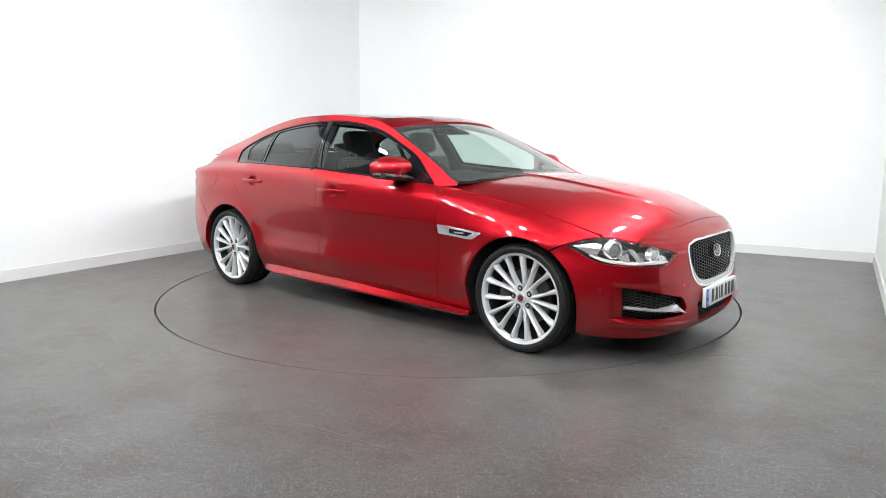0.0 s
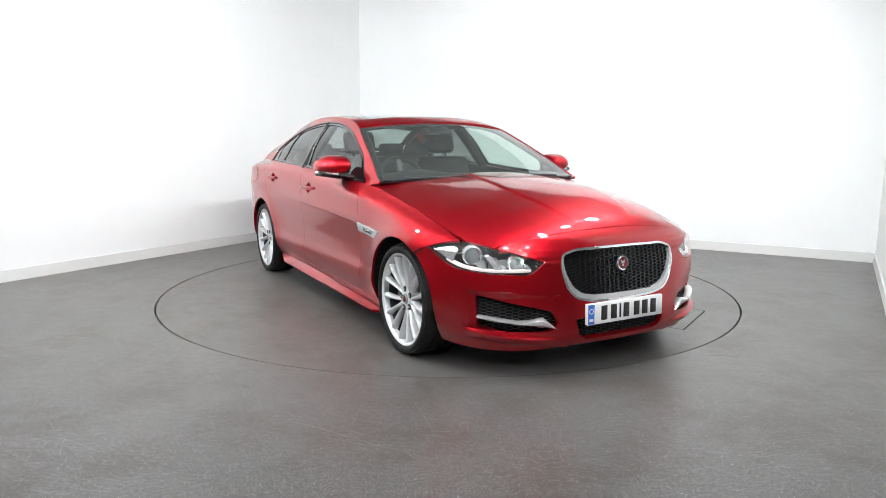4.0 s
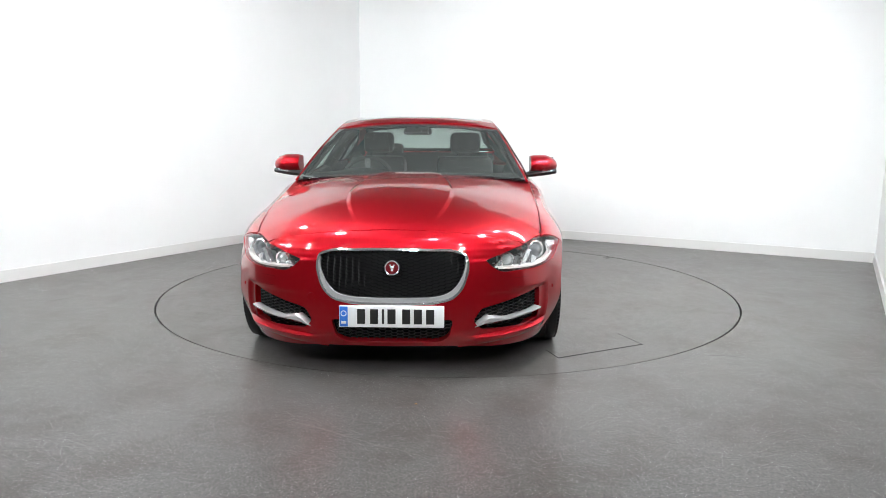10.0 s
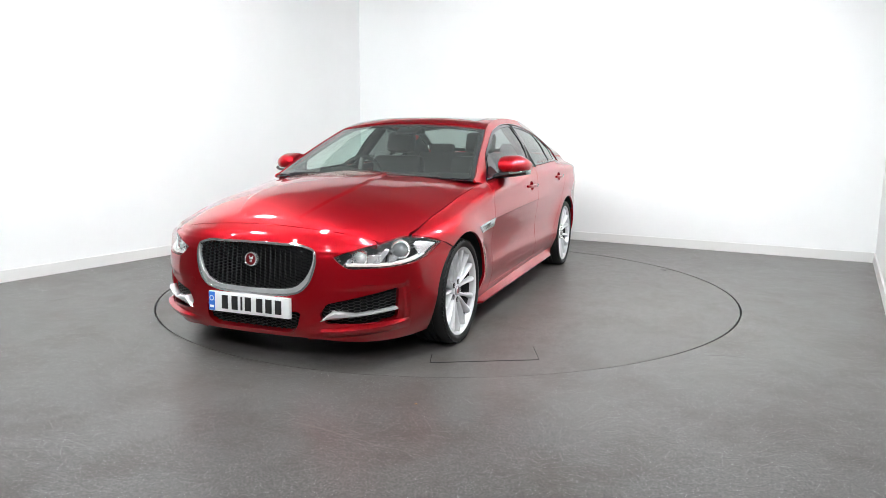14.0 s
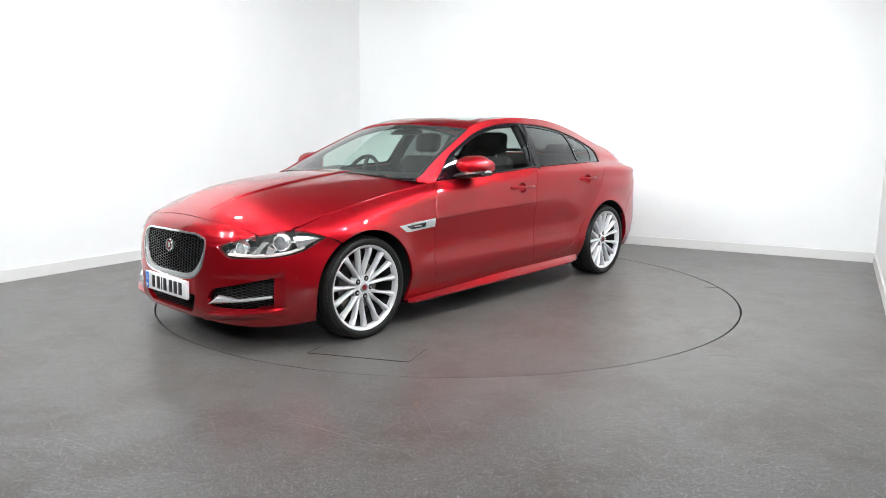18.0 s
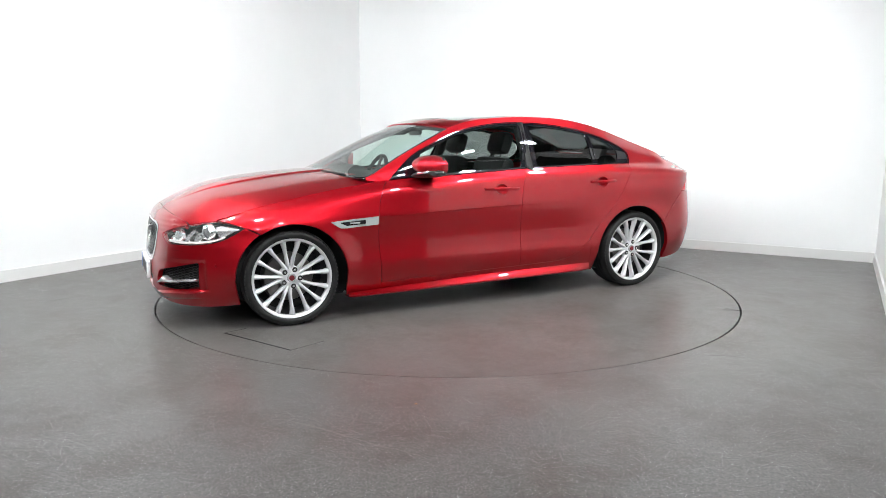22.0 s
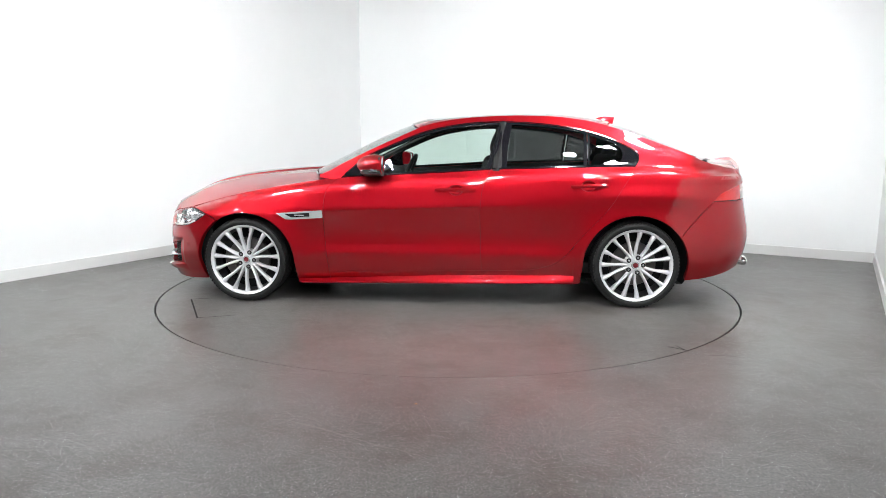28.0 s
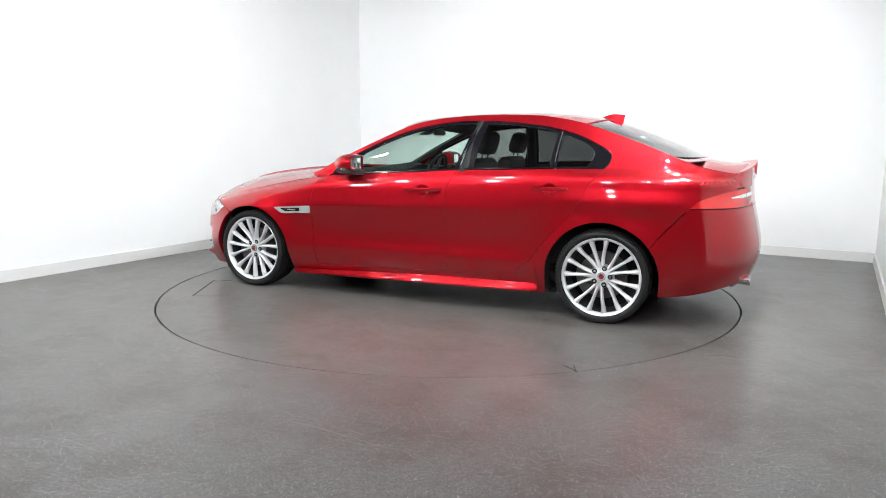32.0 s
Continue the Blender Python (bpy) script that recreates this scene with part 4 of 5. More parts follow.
def build_sides(car):
    cars = (car, car)
    # front wings
    a = lamp_part(CORNER_A, 9)
    lt = front(a[:, 0], a[:, 1])[:, [0, 2]]
    x0 = lt[0, 0]
    tip = [(1.652, 0.625)]
    start = 57.0
    lower = loop(arc(ARCH_F, start, 180), [(1.045, 0.20), (1.040, 0.152)], [(0.797, 0.150)])
    wing = loop(FRONT_SEAM, belt_line(0.742, x0 - 0.01), lt, tip, lower)
    wings = pair("front_wing", side, wing, M["paint"], cars, label="red front wing with wheel arch", step=0.022)
    # doors
    top_f, top_r = belt_line(0.742, -0.376, 0.002), belt_line(-0.376, -1.388, 0.002)
    low = smooth_line([(-0.320, 0.250), (0.2, 0.238), (0.797, 0.226)])
    cx = np.linspace(0.99, -0.72, 60)
    cz = interp(CREASE_X, CREASE_Z, cx)
    ridge = [np.stack([cx, cz + d], 1) for d in (0.0, 0.007)]
    fdoor = pair("front_door", side, loop(FRONT_SEAM, top_f, B_SEAM[::-1], low), M["paint"], cars, [bowl_rim(*HANDLES[0])], label="red front door, closed", step=0.03, lines=ridge)
    rdoor = pair("rear_door", side, loop(B_SEAM, top_r, REAR_SEAM[::-1]), M["paint"], cars, [bowl_rim(*HANDLES[1])], label="red rear door, closed", step=0.03, lines=ridge)
    # body side: screen pillar, roof rail, rear quarter
    tl = rear(TAIL_TOP[:, 0], TAIL_TOP[:, 1])[:, [0, 2]]
    tl = tl[tl[:, 0] > -2.20]
    seam_r = smooth_line([(tl[0, 0], tl[0, 1]), (-1.82, 0.65), (-1.7113, 0.5145)])
    sa = 144.0
    rarch = arc(ARCH_R, sa, 0)
    quarter = loop([(0.742, 0.903), (0.80, 0.905), (0.87, 0.915)], edge_line(0.875, -2.17), [(-2.19, 0.93)], tl[::-1], seam_r, rarch,
                   [(-1.036, 0.215), (-1.034, 0.160)], [(-0.985, 0.155)], straight((-0.985, 0.17), (-0.968, 0.42)), REAR_SEAM[REAR_SEAM[:, 0] < -0.972], WINDOW_TOP[::-1])
    qs = pair("body_side", side, quarter, M["paint"], cars, label="red body side with roof pillar and rear wheel arch", step=0.025, gap=0.001, lip=0.0015)
    # sills and skirts
    sill = loop(low[::-1], REAR_SEAM[REAR_SEAM[:, 0] > -0.955], [(-0.968, 0.425), (-0.985, 0.155)], straight((-0.985, 0.150), (0.797, 0.145), 0.05))
    sills = pair("sill", side, sill, M["paint"], cars, label="red sill panel", step=0.03)
    rows = []
    for x in np.linspace(1.03, -0.985, 60):
        e = min(1, (1.03 - x) / 0.03 + 0.1, (x + 0.985) / 0.16 + 0.1)
        z = 0.140 + 0.014 * (1.03 - x)
        y0 = float(side(np.array([x]), np.array([z + 0.06]))[0, 1])
        tall = 0.028 + 0.030 * min(1, (1.03 - x) / 1.2)
        out = 0.040 * e
        rows.append([(x, y0 - 0.004, z + tall), (x, y0 + out * 0.55, z + tall * 0.62), (x, y0 + out, z + 0.016), (x, y0 + out + 0.001, z + 0.008), (x, y0 + out - 0.006, z), (x, y0 - 0.10, z - 0.004)])
    for s in (1, -1):
        bm = bmesh.new()
        grid(bm, [[(x, y * s, z) for x, y, z in r] for r in rows])
        part("side_skirt", bm, M["paint"], car, "red side skirt blade")

    # windows
    for k, (fd, rd) in enumerate(zip(fdoor, rdoor)):
        glazing(fd, rd, bool(k), qs[k])
    t = np.linspace(0, 2 * math.pi, 41)[:-1]
    flap = np.stack([-1.645 + 0.085 * np.cos(t), 0.872 + 0.072 * np.sin(t)], 1)
    v, f = skin(side, flap, step=0.02, gap=0, turn_in=0.004, lift=0.0022, lip=0.0012)
    fl = put("fuel_flap", from_lists(v, f, M["paint"], True), qs[1], "round red fuel flap")
    p = side(flap[:, 0], flap[:, 1])
    bm = bmesh.new()
    tube(bm, [(a, -b - 0.0002, c) for a, b, c in np.concatenate([p, p[:1]])], 0.0022, 6, False)
    part("flap_seam", bm, M["gap"], fl)
    # arch liners
    for c in (ARCH_F, ARCH_R):
        for s in (1, -1):
            rows = []
            for t in np.linspace(-35, 215, 40):
                r = c[2] + 0.012
                x, z = c[0] + r * math.cos(math.radians(t)), c[1] + r * math.sin(math.radians(t))
                z = max(z, 0.165)
                ys = float(side(np.array([x]), np.array([max(z, 0.16)]))[0, 1]) - 0.014
                rows.append([(x, ys * s, z), (x, (ys - 0.05) * s, z), (x, 0.55 * s, z)])
            bm = bmesh.new()
            grid(bm, rows)
            vs = [bm.verts.new((c[0] + q * 0.40, 0.55 * s, z)) for q, z in ((-1, 0.15), (1, 0.15), (1, 0.69), (-1, 0.69))]
            bm.faces.new(vs)
            part("wheel_arch_liner", bm, M["under"], car)
    return wings, fdoor, rdoor, qs, sills


def glazing(fd, rd, mirror, quarter):
    """Black frames and panes in the window opening of one side."""
    wt = WINDOW_TOP
    def top_at(x, down):
        sub = wt[: np.argmin(np.abs(wt[:, 0] + 1.40)) + 1]
        return float(np.interp(-x, -sub[:, 0], sub[:, 1])) - down
    def strip(x0, x1, down):
        xs = np.linspace(x0, x1, max(2, int(abs(x1 - x0) / 0.03)))
        return np.array([(x, top_at(x, down)) for x in xs])
    # front
    outer = loop(wt[(wt[:, 0] > -0.44)], [(-0.455, 1.318), (-0.405, 1.10), (-0.377, 0.979)], belt_line(-0.376, 0.715, 0.003))
    pane = loop([(0.44, float(interp(BELT_X, BELT_Z, 0.44)) + 0.022), (0.475, 1.02), (0.44, 1.09)], strip(0.42, -0.41, 0.021), [(-0.436, 1.294), (-0.385, 1.10), (-0.345, 0.999)], belt_line(-0.345, 0.44, 0.022))
    v, f = skin(side, outer, [pane], step=0.025, gap=0.003, turn_in=0.012, lift=-0.003)
    put("window_frame", from_lists(v, f, M["gloss_black"], mirror), fd, "gloss black window frame")
    v, f = skin(side, pane, step=0.06, gap=0.0, turn_in=0, lift=-0.009)
    ob = put("window_pane", from_lists(v, f, M["glass"], mirror), fd, "clear pale green door glass")
    ob.visible_shadow = False
    # rear door
    outer = loop(wt[(wt[:, 0] < -0.47) & (wt[:, 0] > -1.07)], [(-1.072, 1.253), (-1.058, 0.999)], belt_line(-1.058, -0.385, 0.003), [(-0.41, 1.10), (-0.46, 1.318)])
    pane2 = loop(strip(-0.53, -1.045, 0.021), [(-1.048, 1.24), (-1.036, 1.013)], belt_line(-1.036, -0.492, 0.020), [(-0.502, 1.13)])
    v, f = skin(side, outer, [pane2], step=0.025, gap=0.003, turn_in=0.012, lift=-0.003)
    put("window_frame", from_lists(v, f, M["gloss_black"], mirror), rd, "gloss black window frame")
    v, f = skin(side, pane2, step=0.06, gap=0.0, turn_in=0, lift=-0.009)
    ob = put("window_pane", from_lists(v, f, M["privacy"], mirror), rd, "dark tinted privacy glass")
    ob.visible_shadow = False
    # quarter light
    outer = loop(wt[(wt[:, 0] < -1.08)], belt_line(-1.388, -1.066, 0.003), [(-1.078, 1.252)])
    pane3 = loop(strip(-1.092, -1.23, 0.022), smooth_line([(-1.24, 1.178), (-1.295, 1.142), (-1.318, 1.10), (-1.30, 1.05), (-1.27, 1.018)]), belt_line(-1.27, -1.080, 0.018))
    v, f = skin(side, outer, [pane3], step=0.025, gap=0.003, turn_in=0.012, lift=-0.003)
    put("quarter_frame", from_lists(v, f, M["gloss_black"], mirror), quarter, "gloss black quarter light frame")
    v, f = skin(side, pane3, step=0.06, gap=0.0, turn_in=0, lift=-0.007)
    ob = put("quarter_pane", from_lists(v, f, M["privacy"], mirror), quarter, "dark tinted quarter glass")
    ob.visible_shadow = False
    # thin bright strip round the opening
    def rim_tube(line, name, parent, radius=0.0035, lift=0.002):
        p = side(line[:, 0], line[:, 1])
        q = [(a, (b + lift) * (-1 if mirror else 1), c) for a, b, c in p]
        bm = bmesh.new()
        tube(bm, q, radius, 6)
        part(name, bm, M["gloss_black"], parent, "thin black window seal")
    rim_tube(WINDOW_TOP[2:], "window_seal", quarter)
    rim_tube(belt_line(0.70, -0.37, 0.008), "waist_seal", fd, 0.006)
    rim_tube(belt_line(-0.385, -1.06, 0.008), "waist_seal", rd, 0.006)


def build_top(car):
    L = windscreen_form.length
    v, f = skin(windscreen_form, even(np.array([(0.0, -0.615), (L, -0.615), (L, 0.615), (0.0, 0.615)]), 0.04), step=0.05, gap=0.0, turn_in=0, lift=-0.006)
    w = put("windscreen", from_lists(v, f, M["screen"]), car, "clear raked windscreen with black edge")
    w.visible_shadow = False
    rim = even(np.array([(-0.02, -0.618), (L + 0.004, -0.618), (L + 0.004, 0.618), (-0.02, 0.618)]), 0.04)
    hole = even(rounded(np.array([(0.008, -0.597), (L - 0.035, -0.592), (L - 0.035, 0.592), (0.008, 0.597)]), 0.03), 0.04)
    v, f = skin(windscreen_form, rim, [hole], step=0.035, gap=0, turn_in=0.01, lift=-0.009)
    put("windscreen_edge", from_lists(v, f, M["gloss_black"]), w, "black printed edge")
    L = roof_form.length
    pane = rounded([(0.165, -0.54), (1.08, -0.53), (1.08, 0.53), (0.165, 0.54)], 0.06)
    outline = even(np.array([(0.004, -0.615), (L, -0.615), (L, 0.615), (0.004, 0.615)]), 0.04)
    roof = single("roof", roof_form, outline, M["paint"], car, [pane], "red roof skin round a glass panel", step=0.045, gap=0.002)
    single("glass_roof", roof_form, pane, M["roof_glass"], roof, label="black panoramic roof glass", step=0.05, gap=0.004)
    L = rear_window_form.length
    outline = even(np.array([(0.006, -0.61), (L - 0.004, -0.61), (L - 0.004, 0.61), (0.006, 0.61)]), 0.04)
    v, f = skin(rear_window_form, outline, step=0.05, gap=0.002, turn_in=0, lift=-0.004)
    r = put("rear_window", from_lists(v, f, M["rear_glass"]), car, "tinted sloping rear window")
    r.visible_shadow = False
    hole = even(rounded(np.array([(0.035, -0.575), (L - 0.085, -0.57), (L - 0.085, 0.57), (0.035, 0.575)]), 0.04), 0.04)
    v, f = skin(rear_window_form, outline, [hole], step=0.035, gap=0.002, turn_in=0.006, lift=-0.007)
    put("rear_window_edge", from_lists(v, f, M["gloss_black"]), r, "black printed edge")
    # aerial fin
    bm = bmesh.new()
    rows = []
    for k in np.linspace(0, 1, 12):
        x = -1.205 - 0.165 * k
        zt = 1.352 - 0.016 * k + 0.040 * math.sin(min(1.0, k * 1.55) * math.pi / 2) ** 0.8
        zb = 1.345 - 0.05 * k
        wd = 0.030 * math.sin(math.pi * (0.12 + 0.80 * k)) ** 0.6
        rows.append([(x, -wd, zb), (x, -wd * 0.55, (zb + zt) / 2), (x - 0.01 * k, -wd * 0.16, zt - 0.004), (x - 0.01 * k, 0, zt), (x - 0.01 * k, wd * 0.16, zt - 0.004), (x, wd * 0.55, (zb + zt) / 2), (x, wd, zb)])
    vs = grid(bm, rows)
    bm.faces.new(vs[-1])
    bm.faces.new(vs[0])
    part("aerial_fin", bm, M["paint"], car, "red shark-fin aerial")
    return roof


def build_tail(car):
    # boot lid: deck and rear face
    xs = np.linspace(-1.803, -2.17, 26)
    e = edge_pt(xs)
    front_edge = smooth_line([(-1.985, 0.0), (-1.97, 0.25), (-1.905, 0.5), (-1.803, e[0, 1] - 0.003)])
    half = np.concatenate([front_edge, np.stack([xs, e[:, 1] - 0.003], 1), smooth_line([(-2.185, 0.555), (-2.25, 0.42), (-2.285, 0.25), (-2.30, 0.0)])])
    keep = half[half[:, 1] > 1e-6]
    outline = np.concatenate([[half[0]], keep, [half[-1]], (keep * np.array([1, -1]))[::-1]])
    lid = single("boot_lid", boot_form, outline, M["paint"], car, label="red boot lid with a small raised lip", step=0.03, turn_in=0.02)
    face = even(rounded([(-0.69, 0.775), (0.69, 0.775), (0.70, 0.896), (0.935, 0.897), (0.930, 0.972), (0.55, 1.005), (0.25, 1.03), (-0.25, 1.03), (-0.55, 1.005), (-0.930, 0.972), (-0.935, 0.897), (-0.70, 0.896)], 0.03), 0.03)
    single("boot_face", rear, face, M["paint"], lid, step=0.04)
    # spoiler lip
    bm = bmesh.new()
    rows = []
    for k in np.linspace(-1, 1, 31):
        y = 0.56 * k
        x = -2.285 + 0.10 * abs(k) ** 2.2
        z = float(boot_form(np.array([x]), np.array([y]))[0, 2])
        e = 1 - abs(k) ** 3
        rows.append([(x + 0.09, y, z - 0.001), (x + 0.02, y, z + 0.003 + 0.009 * e), (x - 0.006 - 0.008 * e, y, z + 0.003 + 0.012 * e), (x - 0.008 - 0.010 * e, y, z + 0.002 + 0.004 * e), (x + 0.010, y, z - 0.030)])
    grid(bm, rows)
    part("spoiler_lip", bm, M["paint"], lid)
    # rear bumper
    ang = np.radians(np.linspace(144, 180, 10))
    arch = [(math.atan2(0.90, -(ARCH_R[0] + ARCH_R[2] * math.cos(t)) - 1.6), ARCH_R[1] + ARCH_R[2] * math.sin(t)) for t in ang]
    top = [(0.70, 0.772), (0.95, 0.768), (1.205, 0.768)]
    seam = [(1.325, 0.65)]
    low = smooth_line([(arch[-1][0], 0.200), (1.20, 0.215), (1.02, 0.245), (0.90, 0.268), (0.72, 0.285), (0.30, 0.30), (0.0, 0.30)])
    half = loop([(0.0, 0.775)], top, seam, arch, low)
    keep = half[half[:, 0] > 1e-6]
    outline = np.concatenate([[half[0]], keep, [[0.0, 0.30]], (keep * np.array([-1, 1]))[::-1]])
    bumper = single("rear_bumper", rear, outline, M["paint"], car, label="red rear bumper", step=0.022, turn_in=0.03, gap=0.0008, lip=0.0012)
    v, f = skin(rear, even(rounded([(-0.72, 0.225), (0.72, 0.225), (0.70, 0.325), (-0.70, 0.325)], 0.03), 0.03), step=0.04, gap=0, turn_in=0.03, lift=-0.035)
    put("rear_diffuser", from_lists(v, f, M["satin_black"]), bumper, "black lower rear valance")
    for s in (1, -1):
        bm = bmesh.new()
        revolve(bm, [(0.028, 0.05), (0.036, 0.02), (0.040, -0.01), (0.043, -0.03), (0.041, -0.034), (0.036, -0.03), (0.034, 0.04)], 28, pose(-2.27, 0.50 * s, 0.295, 0, 0, 90) @ Matrix.Diagonal((1.5, 1, 0.85, 1)) @ pose(0, 0, 0, 0, 0, 180))
        part("exhaust_tip", bm, M["chrome"], bumper, "oval chrome exhaust tip")
    # lamps
    lampo = loop(TAIL_TOP, [(0.515, 0.80)], [(0.69, 0.777)], [(0.90, 0.774)], [(1.20, 0.772)])
    for k, lamp in enumerate(pair("tail_light", rear, lampo, M["red_lens"], (car, car), label="red wraparound tail light", step=0.02, lift=0.001)):
        bar = smooth_line([(0.90, 0.838), (0.80, 0.850), (0.69, 0.858), (0.54, 0.864)])
        bar = np.concatenate([bar, smooth_line([(0.54, 0.842), (0.69, 0.836), (0.80, 0.833), (0.90, 0.836)])])
        v, f = skin(rear, bar, step=0.012, gap=0, turn_in=0.004, lift=0.003)
        put("reversing_lens", from_lists(v, f, M["white_lens"], bool(k)), lamp, "white reversing lens")
        v, f = skin(rear, rounded([(0.695, 0.776), (0.702, 0.776), (0.712, 0.892), (0.705, 0.892)], 0.002), step=0.012, gap=0, turn_in=0.0, lift=0.004)
        put("lamp_joint", from_lists(v, f, M["gap"], bool(k)), lamp)


def build_shell(car):
    """Dark inner shell behind the panels, and the underside."""
    bm = bmesh.new()
    rows = []
    for a in np.linspace(-1.15, 1.15, 41):
        z = np.linspace(0.17, 0.70, 8)
        p = front(np.full(8, a), z)
        d = np.array([math.cos(a), math.sin(a), 0])
        rows.append(p - d * 0.075)
    grid(bm, rows)
    rows = []
    for a in np.linspace(-1.2, 1.2, 31):
        z = np.linspace(0.33, 0.93, 8)
        rows.append(rear(np.full(8, a), z) - np.array([-math.cos(a), math.sin(a), 0]) * 0.05)
    grid(bm, rows)
    for s in (1, -1):
        rows = []
        for x in np.linspace(1.02, -1.02, 30):
            z = np.linspace(0.17, float(interp(BELT_X, BELT_Z, x)) - 0.02, 9)
            p = side(np.full(9, x), z) - np.array([0, 0.035, 0])
            p[:, 1] *= s
            rows.append(p)
        grid(bm, rows)
    part("inner_shell", bm, M["under"], car)
    bm = bmesh.new()
    box(bm, (-1.72, -0.62, 0.17), (2.02, 0.62, 0.21), 0.01)
    box(bm, (-1.0, -0.80, 0.145), (1.0, 0.80, 0.19), 0.01)
    part("underbody", bm, M["under"], car)
    bm = bmesh.new()
    half = [(x, float(side(np.array([x]), np.array([float(interp(BELT_X, BELT_Z, x)) - 0.03]))[0, 1]) - 0.05) for x in np.linspace(1.75, 0.85, 12)]
    grid(bm, [[(x, y * k, float(bonnet_form(np.array([x]), np.array([y * k]))[0, 2]) - 0.035) for k in np.linspace(-1, 1, 15)] for x, y in half])
    part("bonnet_liner", bm, M["under"], car)
    bm = bmesh.new()
    grid(bm, [[(x, 0.72 * k * min(1, 1.25), float(interp([1.05, 0.8], [0.93, 0.89], x)) - 0.03 - 0.03 * abs(k)) for k in np.linspace(-1, 1, 15)] for x in np.linspace(1.12, 0.70, 6)])
    part("cowl_panel", bm, M["satin_black"], car, "black plastic cowl under the windscreen")


def build_headlights(car):
    o = loop(LAMP_TOP, LAMP_LOW)
    for k in (False, True):
        s = -1 if k else 1
        v, f = skin(front, o, step=0.025, gap=0.003, turn_in=0.05, lift=-0.002)
        lamp = put("headlight", from_lists(v, f, M["lens"], k), car, "clear slim headlight with two projector lamps")
        lamp.visible_shadow = False
        v, f = skin(front, o, step=0.025, gap=0.004, turn_in=0, lift=-0.075)
        put("housing", from_lists(v, f, M["lamp_dark"], k), lamp, "dark grey lamp housing")
        # projectors, each in a chrome bowl
        for bearing, z, r in ((0.885, 0.612, 0.046), (0.655, 0.581, 0.036)):
            base = front(np.array([bearing]), np.array([z]))[0]
            d = np.array([math.cos(bearing), math.sin(bearing), 0])
            c = base - d * (0.060 if bearing > 0.8 else 0.050)
            m = pose(c[0], c[1] * s, c[2], 0, 0, -90 + math.degrees(bearing) * 0.45 * s)
            bm = bmesh.new()
            revolve(bm, [(r * 0.82, -0.02), (r * 0.84, 0.012), (r * 0.95, 0.016), (r * 1.08, 0.010), (r * 1.16, -0.02)], 36, m)
            pr = part("projector_ring", bm, M["lamp_chrome"], lamp, "chrome projector ring")
            bm = bmesh.new()
            revolve(bm, [(0.0, 0.024), (r * 0.3, 0.022), (r * 0.6, 0.014), (r * 0.82, 0.0)], 32, m)
            part("projector_lens", bm, M["lamp_glass" if bearing > 0.8 else "lamp_clear"], pr, "grey glass projector" if bearing > 0.8 else "pale clear projector")
        # bright running-light blade along the bottom and up the outer end
        line = smooth_line([(0.575, 0.549), (0.70, 0.545), (0.84, 0.549), (0.95, 0.566), (1.02, 0.590)])
        p = front(line[:, 0], line[:, 1])
        rows = []
        for (x, y, z), (a, _) in zip(p, line):
            d = np.array([math.cos(a), math.sin(a), 0])
            c = np.array([x, y, z]) - d * 0.022
            r = [c + np.array([0, 0, -0.006]), c + d * 0.008 + np.array([0, 0, -0.004]), c + d * 0.008 + np.array([0, 0, 0.005]), c - d * 0.02 + np.array([0, 0, 0.009])]
            rows.append([(q[0], q[1] * s, q[2]) for q in r])
        bm = bmesh.new()
        grid(bm, rows)
        part("running_light", bm, M["white_lens"], lamp, "white running-light blade")
        outer = rounded([(0.985, 0.580), (1.045, 0.606), (1.115, 0.640), (1.06, 0.655), (0.99, 0.668), (0.955, 0.660)], 0.01)
        v, f = skin(front, outer, step=0.015, gap=0, turn_in=0.01, lift=-0.018)
        put("corner_reflector", from_lists(v, f, M["lamp_chrome"], k), lamp, "bright corner reflector")
        for fin in ([(0.715, 0.553), (0.752, 0.553), (0.815, 0.632), (0.790, 0.640)], [(0.800, 0.556), (0.835, 0.558), (0.862, 0.580), (0.815, 0.600)], [(0.560, 0.553), (0.590, 0.552), (0.612, 0.592), (0.600, 0.598)]):
            v, f = skin(front, rounded(fin, 0.004), step=0.015, gap=0, turn_in=0.03, lift=-0.030)
            put("reflector_fin", from_lists(v, f, M["lamp_chrome"], k), lamp, "chrome reflector fin")


M["lamp_chrome"] = mat("lamp_reflector_chrome", (0.86, 0.87, 0.88), 0.22, 0.75)
M["lamp_clear"] = mat("clear_projector_glass", (0.62, 0.63, 0.63), 0.08, 0.35, Coat_Weight=1.0, Coat_Roughness=0.01)
M["lamp_dark"] = mat("lamp_housing_grey", (0.20, 0.205, 0.21), 0.32, 0.4)
M["mesh_black"] = mat("gloss_mesh_black", (0.022, 0.022, 0.023), 0.25, 0.0, Coat_Weight=0.4)
M["lamp_glass"] = mat("projector_glass", (0.22, 0.23, 0.24), 0.06, 0.3, Coat_Weight=1.0, Coat_Roughness=0.01)


